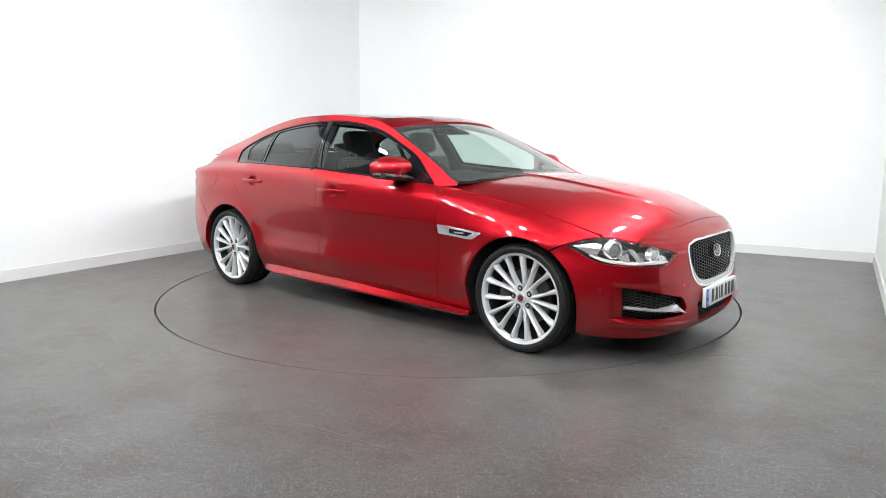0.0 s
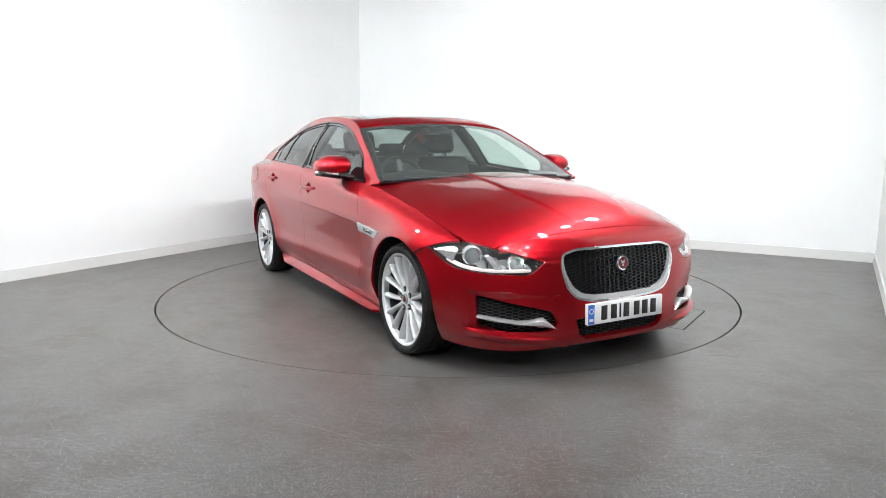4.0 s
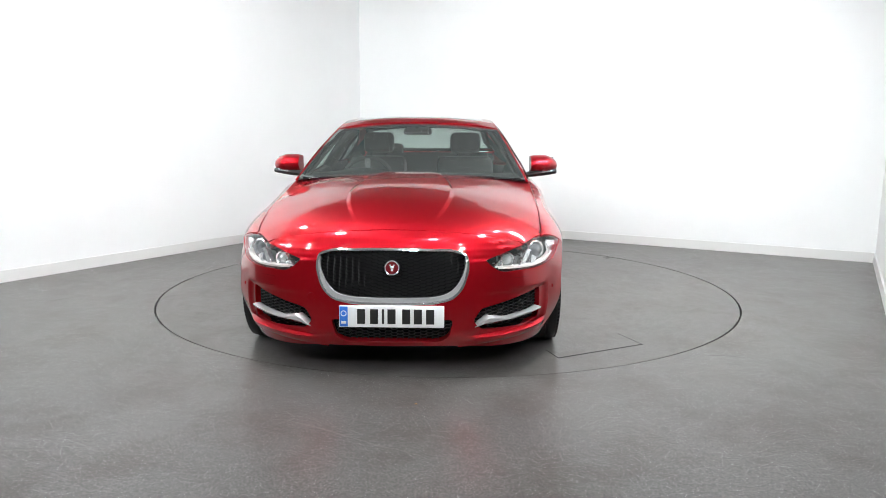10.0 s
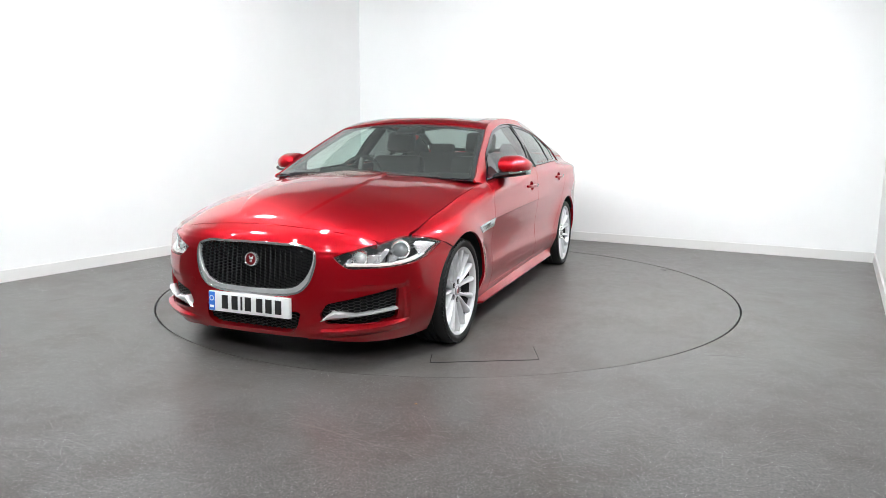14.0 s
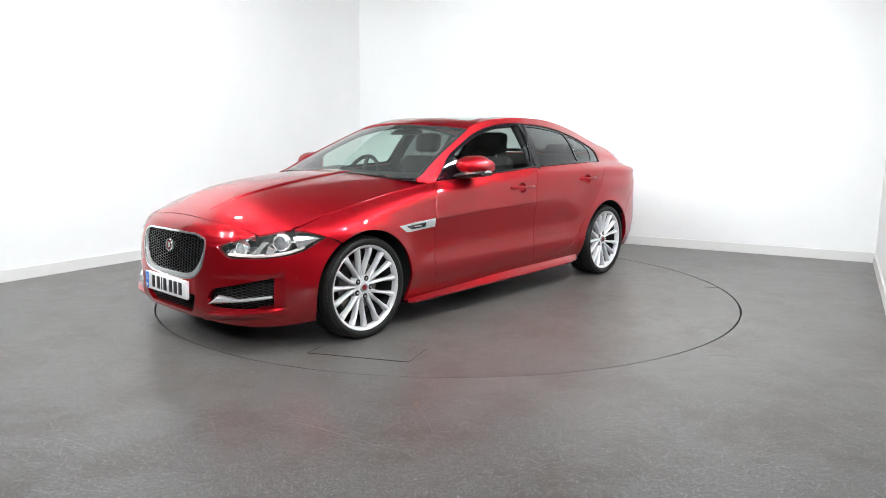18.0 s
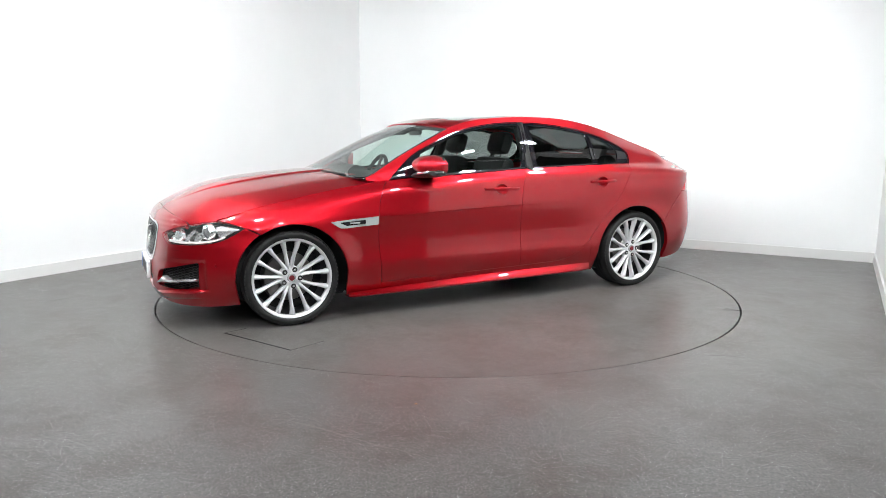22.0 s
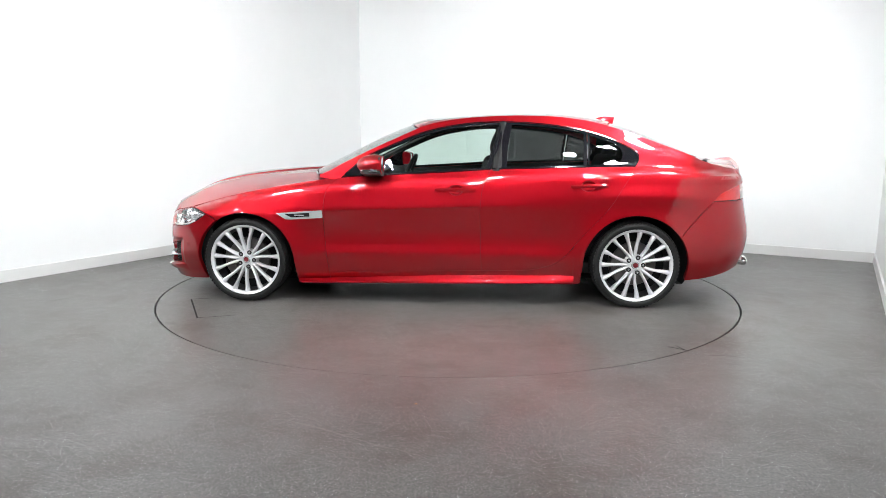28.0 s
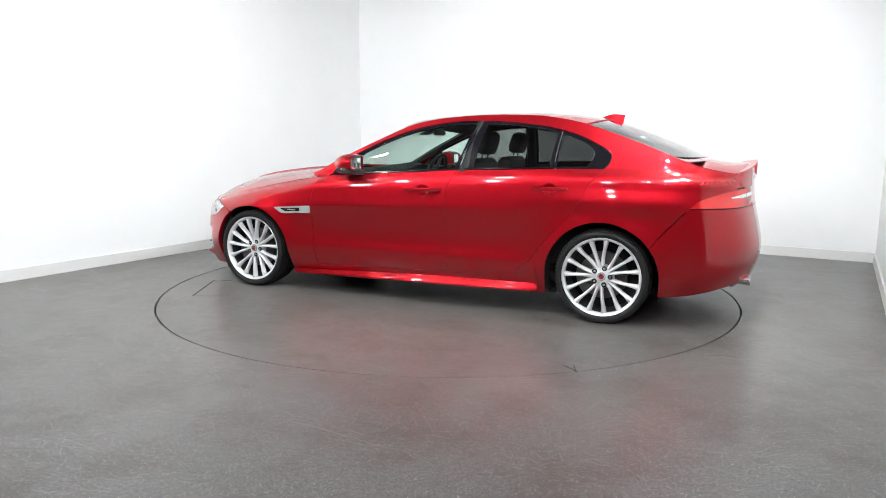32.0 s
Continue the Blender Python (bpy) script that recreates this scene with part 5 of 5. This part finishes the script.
def build_wheel(car):
    """One wheel, facing +y, at the hub."""
    bm = bmesh.new()
    prof = [(0.252, 0.095), (0.262, 0.112), (0.278, 0.119), (0.292, 0.116), (0.303, 0.104), (0.309, 0.090), (0.312, 0.070)]
    for g in (0.050, 0.012, -0.028):
        prof += [(0.312, g), (0.306, g - 0.002), (0.306, g - 0.008), (0.312, g - 0.010)]
    prof += [(0.312, -0.070), (0.306, -0.098), (0.290, -0.112), (0.26, -0.105), (0.24, -0.09)]
    w = tagged(new("wheel"), "silver multi-spoke alloy wheel with a low black tyre")
    w.parent = car
    revolve(bm, prof, 72)
    # shoulder blocks
    for i in range(72):
        a = math.radians(i * 5)
        for y, t in ((0.080, 0.006), (-0.080, -0.006)):
            box(bm, (0.300, y - 0.017, -0.008), (0.3085, y + 0.017, 0.008), 0.0, pose(0, 0, 0, 0, math.degrees(a), 0) @ pose(0, 0, 0, 0, 0, t * 500))
    part("tyre", bm, M["rubber"], w, "low-profile black tyre")
    bm = bmesh.new()
    revolve(bm, [(0.262, 0.098), (0.2615, 0.106), (0.257, 0.109), (0.250, 0.106), (0.244, 0.101), (0.240, 0.092), (0.240, 0.068)], 80)
    part("rim", bm, M["alloy"], w, "silver alloy rim lip")
    bm = bmesh.new()
    revolve(bm, [(0.240, 0.070), (0.228, 0.03), (0.226, -0.08), (0.246, -0.095)], 64)
    part("rim_barrel", bm, M["barrel"], w, "dark inner rim barrel")
    # fifteen spokes in five groups of three
    for g in range(5):
        for j in (-1, 0, 1):
            bm = bmesh.new()
            a = math.radians(72 * g + 90 + j * 23.5)
            a_in = math.radians(72 * g + 90 + j * 17.0)
            rows = []
            for k in np.linspace(0, 1, 11):
                r = 0.058 + (0.246 - 0.058) * k
                t = a_in + (a - a_in) * min(1, k * 1.3)
                wd = 0.0118 * (1.12 - 0.30 * math.sin(math.pi * k)) + 0.006 * k ** 5
                y = 0.093 - 0.018 * (1 - k) ** 1.4 - 0.0 + 0.010 * k - 0.004 * max(0, (k - 0.88) / 0.12) ** 2
                er, et = np.array([math.cos(t), 0, math.sin(t)]), np.array([-math.sin(t), 0, math.cos(t)])
                c = er * r
                Y = np.array([0, 1.0, 0])
                rows.append([c - et * wd + Y * (y - 0.038), c - et * wd * 0.95 + Y * (y - 0.010), c - et * wd * 0.45 + Y * (y - 0.001), c + Y * (y + 0.001),
                             c + et * wd * 0.45 + Y * (y - 0.001), c + et * wd * 0.95 + Y * (y - 0.010), c + et * wd + Y * (y - 0.038)])
            grid(bm, rows)
            part("spoke", bm, M["alloy"], w, "slim silver spoke")
    bm = bmesh.new()
    revolve(bm, [(0.028, 0.078), (0.040, 0.078), (0.058, 0.075), (0.072, 0.072), (0.077, 0.062), (0.077, 0.02)], 48)
    part("hub", bm, M["alloy"], w, "silver hub")
    bm = bmesh.new()
    revolve(bm, [(0.0, 0.089), (0.015, 0.0885), (0.0185, 0.087)], 32)
    part("centre_cap", bm, M["red_badge"], w, "red centre cap")
    bm = bmesh.new()
    revolve(bm, [(0.0180, 0.0872), (0.021, 0.0895), (0.025, 0.0895), (0.029, 0.078)], 32)
    part("cap_ring", bm, M["satin"], w)
    for i in range(5):
        a = math.radians(72 * i + 54)
        bm = bmesh.new()
        revolve(bm, [(0.0, 0.084), (0.0062, 0.084), (0.0078, 0.082), (0.0078, 0.062)], 12, pose(0.056 * math.cos(a), 0, 0.056 * math.sin(a)))
        part("wheel_nut", bm, M["chrome"], w, "chrome wheel nut")
        # recess shade as a flat black ring on the hub face
        bm = bmesh.new()
        revolve(bm, [(0.0075, 0.0790), (0.0155, 0.0795), (0.0172, 0.0770)], 16, pose(0.056 * math.cos(a), 0, 0.056 * math.sin(a)))
        part("nut_shade_ring", bm, M["gap"], w, "dark ring standing in for shade round the nut")
    bm = bmesh.new()
    revolve(bm, [(0.06, 0.015), (0.155, 0.015), (0.158, 0.010), (0.158, -0.012), (0.06, -0.014)], 48)
    part("brake_disc", bm, M["steel"], w, "steel brake disc")
    bm = bmesh.new()
    rows = []
    for t in np.linspace(-32, 32, 9):
        a = math.radians(t)
        rows.append([(r * math.cos(a), y, r * math.sin(a)) for r, y in ((0.105, 0.0), (0.105, 0.042), (0.168, 0.046), (0.178, 0.030), (0.178, -0.03))])
    grid(bm, rows)
    part("brake_caliper", bm, M["steel"], w, "grey brake caliper")
    bm = bmesh.new()
    revolve(bm, [(0.03, -0.03), (0.225, -0.03), (0.225, -0.09)], 48)
    part("wheel_back", bm, M["under"], w)
    return w


def build_wheels(car):
    turns = {(1, 1): 12.0, (-1, 1): 18.0, (1, -1): -24.0, (-1, -1): 7.0}
    w = build_wheel(car)
    first = True
    for (fx, s), roll in turns.items():
        m = pose(AXLE * fx, 0.788 * s, HUB_Z, 0, 0, 0 if s > 0 else 180) @ pose(0, 0, 0, 0, roll, 0)
        if first:
            w.matrix_basis = m
            first = False
        else:
            copy_thing(w, m)


def build_mirrors(fdoors):
    for door, s in zip(fdoors, (1, -1)):
        bm = bmesh.new()
        rows = []
        # cap: a rounded shell, swept from the inner to the outer end
        for k in np.linspace(0, 1, 17):
            y = 0.838 + 0.197 * k
            c = math.sin(math.pi * (0.24 + 0.745 * k)) ** 0.42
            hgt = 0.066 * (0.80 + 0.25 * math.sin(math.pi * (0.15 + 0.55 * k))) * min(1, c + 0.05)
            dep = 0.128 * min(1, c + 0.05)
            zc = 1.018 - 0.012 * k
            xc = 0.428 - 0.010 * k
            ring = []
            for t in np.linspace(0, 1, 15):
                a = math.pi * (-0.5 + t)
                ring.append((xc + dep * 1.12 * max(0, math.cos(a)) ** 0.9, y * s, zc + hgt * 1.04 * math.sin(a)))
            ring = [(xc - 0.040, y * s, zc - hgt * 0.90)] + ring + [(xc - 0.040, y * s, zc + hgt * 0.86)]
            rows.append(ring)
        vs = grid(bm, rows)
        bm.faces.new(vs[0])
        bm.faces.new(vs[-1])
        cap = part("mirror_cap", bm, M["paint"], door, "red door mirror cap")
        bm = bmesh.new()
        rows = []
        for k in np.linspace(0, 1, 12):
            y = 0.80 + 0.225 * k
            z = 0.935 + 0.030 * k ** 0.7
            th = 0.015 + 0.006 * math.sin(math.pi * k)
            x0, x1 = 0.39, 0.54 - 0.02 * k + 0.02 * math.sin(math.pi * (0.2 + 0.75 * k))
            rows.append([(x0, y * s, z - th), (x1 - 0.03, y * s, z - th), (x1, y * s, z), (x1 - 0.02, y * s, z + th), (x0, y * s, z + th), (x0, y * s, z - th)])
        vs = grid(bm, rows)
        bm.faces.new(vs[0][:-1])
        bm.faces.new(vs[-1][:-1])
        part("mirror_base", bm, M["satin_black"], cap, "black mirror base and arm")
        bm = bmesh.new()
        rows = []
        for k in np.linspace(0, 1, 14):
            y = 0.915 + 0.118 * k
            z = 0.962 + 0.014 * k
            x = 0.538 - 0.030 * k - 0.075 * max(0, k - 0.55) ** 1.5 * 3
            rows.append([(x - 0.03, y * s, z - 0.011), (x + 0.010, y * s, z - 0.009), (x + 0.013, y * s, z), (x + 0.008, y * s, z + 0.009), (x - 0.03, y * s, z + 0.010)])
        vs = grid(bm, rows)
        bm.faces.new(vs[0])
        bm.faces.new(vs[-1])
        part("indicator", bm, M["chrome"], cap, "bright indicator strip")
        bm = bmesh.new()
        box(bm, (0.392, 0.862, 0.962), (0.402, 1.016, 1.066), 0.004)
        for v in bm.verts:
            v.co.y *= s
        part("mirror_back", bm, M["satin_black"], cap, "black inner mirror housing")
        bm = bmesh.new()
        box(bm, (0.388, 0.876, 0.974), (0.391, 1.004, 1.054), 0.001)
        for v in bm.verts:
            v.co.y *= s
        part("mirror_glass", bm, M["chrome"], cap, "mirror glass")
        # sail panel at the window's front corner
        v, f = skin(side, loop([(0.685, 0.918), (0.455, 0.930), (0.455, 1.09), (0.53, 1.055)]), step=0.03, gap=0.004, turn_in=0.006, lift=0.004)
        put("sail_panel", from_lists(v, f, M["gloss_black"], s < 0), door, "gloss black sail panel")


def build_handles(fdoors, rdoors):
    for doors, x0, z0, tilt in ((fdoors, -0.133, 0.838, 0.0), (rdoors, -1.062, 0.872, 0.03)):
        for door, s in zip(doors, (1, -1)):
            y0 = float(side(np.array([x0]), np.array([z0]))[0, 1])
            # bowl: a dish pressed into the door behind the grip
            rows = []
            for k, dip in ((1.03, 0.002), (0.97, 0.006), (0.88, 0.014), (0.70, 0.020), (0.40, 0.023), (0.0, 0.024)):
                rim = bowl_rim(x0, z0, k)
                p = side(rim[:, 0], rim[:, 1])
                rows.append([(q[0], (q[1] - dip) * s, q[2]) for q in np.concatenate([p, p[:1]])])
            bm = bmesh.new()
            grid(bm, rows)
            part("handle_bowl", bm, M["paint"], door, "dished handle recess")
            bm = bmesh.new()
            rows = []
            for k in np.linspace(0, 1, 15):
                x = x0 + 0.146 - 0.292 * k if doors is fdoors else x0 + 0.122 - 0.244 * k
                z = z0 + tilt * (k - 0.5) * 0.2
                yb = float(side(np.array([x]), np.array([z]))[0, 1])
                b = math.sin(math.pi * min(1, max(0, 0.02 + 0.96 * k))) ** 0.4
                t, o = 0.0125 * (0.55 + 0.45 * b), yb + 0.004 + 0.030 * b
                rows.append([(x, (yb + 0.012 * b - 0.004) * s, z - t * 0.8), (x, o * s - 0.004 * s, z - t), (x, o * s, z - t * 0.4), (x, o * s, z + t * 0.5), (x, (o - 0.006) * s, z + t), (x, (yb + 0.012 * b - 0.004) * s, z + t * 0.9), (x, (yb + 0.012 * b - 0.004) * s, z - t * 0.8)])
            vs = grid(bm, rows)
            bm.faces.new(vs[0][:-1])
            bm.faces.new(vs[-1][:-1])
            part("door_handle", bm, M["paint"], door, "red pull handle")


def build_side_vents(wings):
    for wing, s in zip(wings, (1, -1)):
        o = rounded([(0.832, 0.682), (0.832, 0.628), (1.06, 0.614), (1.10, 0.616), (1.166, 0.658)], 0.008)
        v, f = skin(side, o, step=0.02, gap=0, turn_in=0.012, lift=0.004)
        vent = put("side_vent", from_lists(v, f, M["satin"], s < 0), wing, "satin silver wing vent")
        i = rounded([(0.925, 0.664), (0.925, 0.637), (1.06, 0.630), (1.105, 0.652)], 0.006)
        v, f = skin(side, i, step=0.02, gap=0, turn_in=0.0, lift=0.0055)
        put("vent_slot", from_lists(v, f, M["gloss_black"], s < 0), vent, "black vent slot")
        bm = bmesh.new()
        box(bm, (0.965, -0.002, 0.641), (1.035, 0.002, 0.650), 0.001)
        for q in bm.verts:
            y = float(side(np.array([q.co.x]), np.array([q.co.z]))[0, 1]) + 0.0065
            q.co.y = (y + q.co.y) * s
        part("vent_mark", bm, M["satin"], vent, "small silver bar")


def build_wipers(car):
    for y0, y1 in ((0.55, -0.10), (-0.16, -0.62)):
        pts = []
        for k in np.linspace(0, 1, 12):
            y = y0 + (y1 - y0) * k
            p = windscreen_form(np.array([0.010 + 0.006 * math.sin(math.pi * k)]), np.array([y / 0.77 * 0.62]))[0]
            pts.append((p[0], p[1], p[2] - 0.004))
        bm = bmesh.new()
        tube(bm, pts, 0.005, 6)
        part("wiper", bm, M["satin_black"], car, "black windscreen wiper")


# ---- the cabin, seen through the glass ----
def build_cabin(car):
    cab = car
    bm = bmesh.new()
    box(bm, (-1.15, -0.74, 0.22), (0.75, 0.74, 0.30), 0.02)
    part("cabin_floor", bm, M["under"], cab)
    # dashboard
    bm = bmesh.new()
    rows = []
    for y in np.linspace(-0.74, 0.74, 25):
        hood = 0.035 * math.exp(-((y + 0.37) / 0.17) ** 2)
        bow = 0.06 * (abs(y) / 0.74) ** 2
        rows.append([(0.96 - bow, y, 0.935), (0.78 - bow, y, 0.955 + hood * 0.3), (0.60 - bow, y, 0.955 + hood), (0.50 - bow, y, 0.935 + hood), (0.47 - bow, y, 0.86), (0.50 - bow, y, 0.70), (0.58 - bow, y, 0.45)])
    grid(bm, rows)
    part("dashboard", bm, M["leather"], cab, "black dashboard with a hooded instrument binnacle")
    # steering wheel on the right-hand side
    m = pose(0.36, -0.37, 0.885, 0, -24, 0) @ pose(0, 0, 0, 0, 0, 90)
    bm = bmesh.new()
    tube(bm, [m @ Vector((0.185 * math.cos(2 * math.pi * i / 40), 0, 0.185 * math.sin(2 * math.pi * i / 40))) for i in range(41)], 0.016, 8, False)
    sw = part("steering_wheel", bm, M["leather"], cab, "black three-spoke steering wheel")
    bm = bmesh.new()
    box(bm, (-0.06, -0.03, -0.05), (0.06, 0.02, 0.05), 0.02, m)
    for a in (0, 180, 270):
        box(bm, (0.05, -0.012, -0.018), (0.18, 0.006, 0.018), 0.005, m @ pose(0, 0, 0, 0, a, 0))
    part("wheel_spokes", bm, M["satin_black"], sw)
    # seats
    def seat(x, y):
        bm = bmesh.new()
        box(bm, (x - 0.27, y - 0.25, 0.36), (x + 0.27, y + 0.25, 0.52), 0.05)
        st = part("front_seat", bm, M["leather"], cab, "black leather front seat")
        bm = bmesh.new()
        t = pose(x - 0.27, y, 0.46, 0, -17, 0)
        box(bm, (-0.07, -0.24, 0.0), (0.06, 0.24, 0.62), 0.055, t)
        part("backrest", bm, M["leather"], st)
        bm = bmesh.new()
        box(bm, (-0.06, -0.13, 0.65), (0.045, 0.13, 0.83), 0.045, t)
        part("headrest", bm, M["leather"], st)
        bm = bmesh.new()
        for dy in (-0.06, 0.06):
            tube(bm, [t @ Vector((-0.01, dy, 0.58)), t @ Vector((-0.01, dy, 0.70))], 0.006, 6)
        part("headrest_posts", bm, M["chrome"], st)
    for y in (0.37, -0.37):
        seat(0.06, y)
    bm = bmesh.new()
    box(bm, (-1.15, -0.62, 0.36), (-0.62, 0.62, 0.52), 0.05)
    rs = part("rear_seat", bm, M["leather"], cab, "black leather rear bench")
    bm = bmesh.new()
    t = pose(-1.12, 0, 0.46, 0, -24, 0)
    box(bm, (-0.09, -0.62, 0.0), (0.06, 0.62, 0.665), 0.05, t)
    part("rear_backrest", bm, M["leather"], rs)
    for y in (0.37, -0.37):
        bm = bmesh.new()
        box(bm, (-0.05, y - 0.13, 0.62), (0.04, y + 0.13, 0.76), 0.04, t)
        part("rear_headrest", bm, M["leather"], rs)
    bm = bmesh.new()
    grid(bm, [[(x, y, z) for y in np.linspace(-0.66, 0.66, 9)] for x, z in ((-1.30, 1.0), (-1.5, 1.02), (-1.85, 1.045), (-1.99, 1.058))])
    part("parcel_shelf", bm, M["leather"], cab, "black parcel shelf")
    # door cards and pillars inside
    for s in (1, -1):
        bm = bmesh.new()
        rows = []
        for x in np.linspace(0.70, -1.30, 24):
            zt = float(interp(BELT_X, BELT_Z, x)) - 0.006
            y = float(side(np.array([x]), np.array([zt - 0.02]))[0, 1])
            rows.append([(x, (y - 0.03) * s, zt), (x, (y - 0.07) * s, zt - 0.005), (x, (y - 0.11) * s, zt - 0.08), (x, (y - 0.12) * s, 0.35)])
        grid(bm, rows)
        part("door_card", bm, M["leather"], cab, "black door trim")
        bm = bmesh.new()
        p = [side(np.array([x]), np.array([z]))[0] for x, z in ((-0.42, 0.95), (-0.445, 1.12), (-0.47, 1.30))]
        tube(bm, [(a, (b - 0.05) * s, c) for a, b, c in p], 0.045, 8)
        part("centre_pillar", bm, M["leather"], cab, "dark centre pillar trim")
        bm = bmesh.new()
        rows = []
        for x in np.linspace(0.80, -1.55, 40):
            e = edge_pt(np.array([x]))[0]
            rows.append([(x, (e[1] + 0.006) * s, e[2] - 0.045), (x, (e[1] - 0.02) * s, e[2] - 0.055), (x, (e[1] - 0.06) * s, e[2] - 0.030), (x, (e[1] - 0.055) * s, e[2] - 0.012)])
        grid(bm, rows)
        part("roof_rail_trim", bm, M["headliner"], cab, "dark roof rail lining")
        bm = bmesh.new()
        rows = []
        for x in np.linspace(-1.34, -1.86, 12):
            e = edge_pt(np.array([x]))[0]
            zb = float(interp(BELT_X, BELT_Z, x)) - 0.03
            rows.append([side(np.array([x]), np.array([z]))[0] * np.array([1, s, 1]) - np.array([0, 0.03 * s, 0]) for z in np.linspace(zb, e[2] - 0.02, 6)])
        grid(bm, rows)
        part("rear_pillar_trim", bm, M["headliner"], cab)
    bm = bmesh.new()
    L = roof_form.length
    rows = []
    for u in np.linspace(0.0, L, 20):
        p = roof_form(np.full(11, u), np.linspace(-0.60, 0.60, 11))
        rows.append(p - np.array([0, 0, 0.035]))
    grid(bm, rows)
    part("headliner", bm, M["headliner"], cab, "black headlining")
    # driver's mirror and sensor housing behind the screen
    bm = bmesh.new()
    box(bm, (0.13, -0.11, 1.225), (0.16, 0.11, 1.275), 0.018)
    tube(bm, [(0.155, 0, 1.27), (0.22, 0, 1.28)], 0.012, 8)
    part("interior_mirror", bm, M["satin_black"], cab, "black interior mirror")
    bm = bmesh.new()
    box(bm, (0.17, -0.09, 1.245), (0.32, 0.09, 1.265), 0.015, pose(0.25, 0, 1.31, 0, 23, 0) @ pose(-0.25, 0, -1.31))
    part("sensor_housing", bm, M["satin_black"], cab, "dark sensor housing")


M["headliner"] = mat("black_headlining", (0.02, 0.02, 0.02), 0.9)


def build_car():
    car = tagged(new("saloon_car"), "glossy dark red four-door saloon car parked on the turntable", "car")
    build_bonnet(car)
    build_nose(car)
    wings, fdoors, rdoors, quarters, sills = build_sides(car)
    build_top(car)
    build_tail(car)
    build_shell(car)
    build_headlights(car)
    build_wheels(car)
    build_mirrors(fdoors)
    build_handles(fdoors, rdoors)
    build_side_vents(wings)
    build_wipers(car)
    build_cabin(car)
    return car


CAR = build_car()


# ---- motion: the table turns evenly and carries the car ----
def turn(t):
    return -39.721 - 5.1414 * t + 0.000355 * t * t


def motions():
    times = [0.5 * i for i in range(65)]
    walk(TURNTABLE, [(t, pose(0, 0, 0, 0, 0, turn(t))) for t in times])
    walk(CAR, [(t, pose(0, 0, 0, 0, 0, turn(t)) @ pose(0.0358, -0.2297, 0.0)) for t in times])


motions()
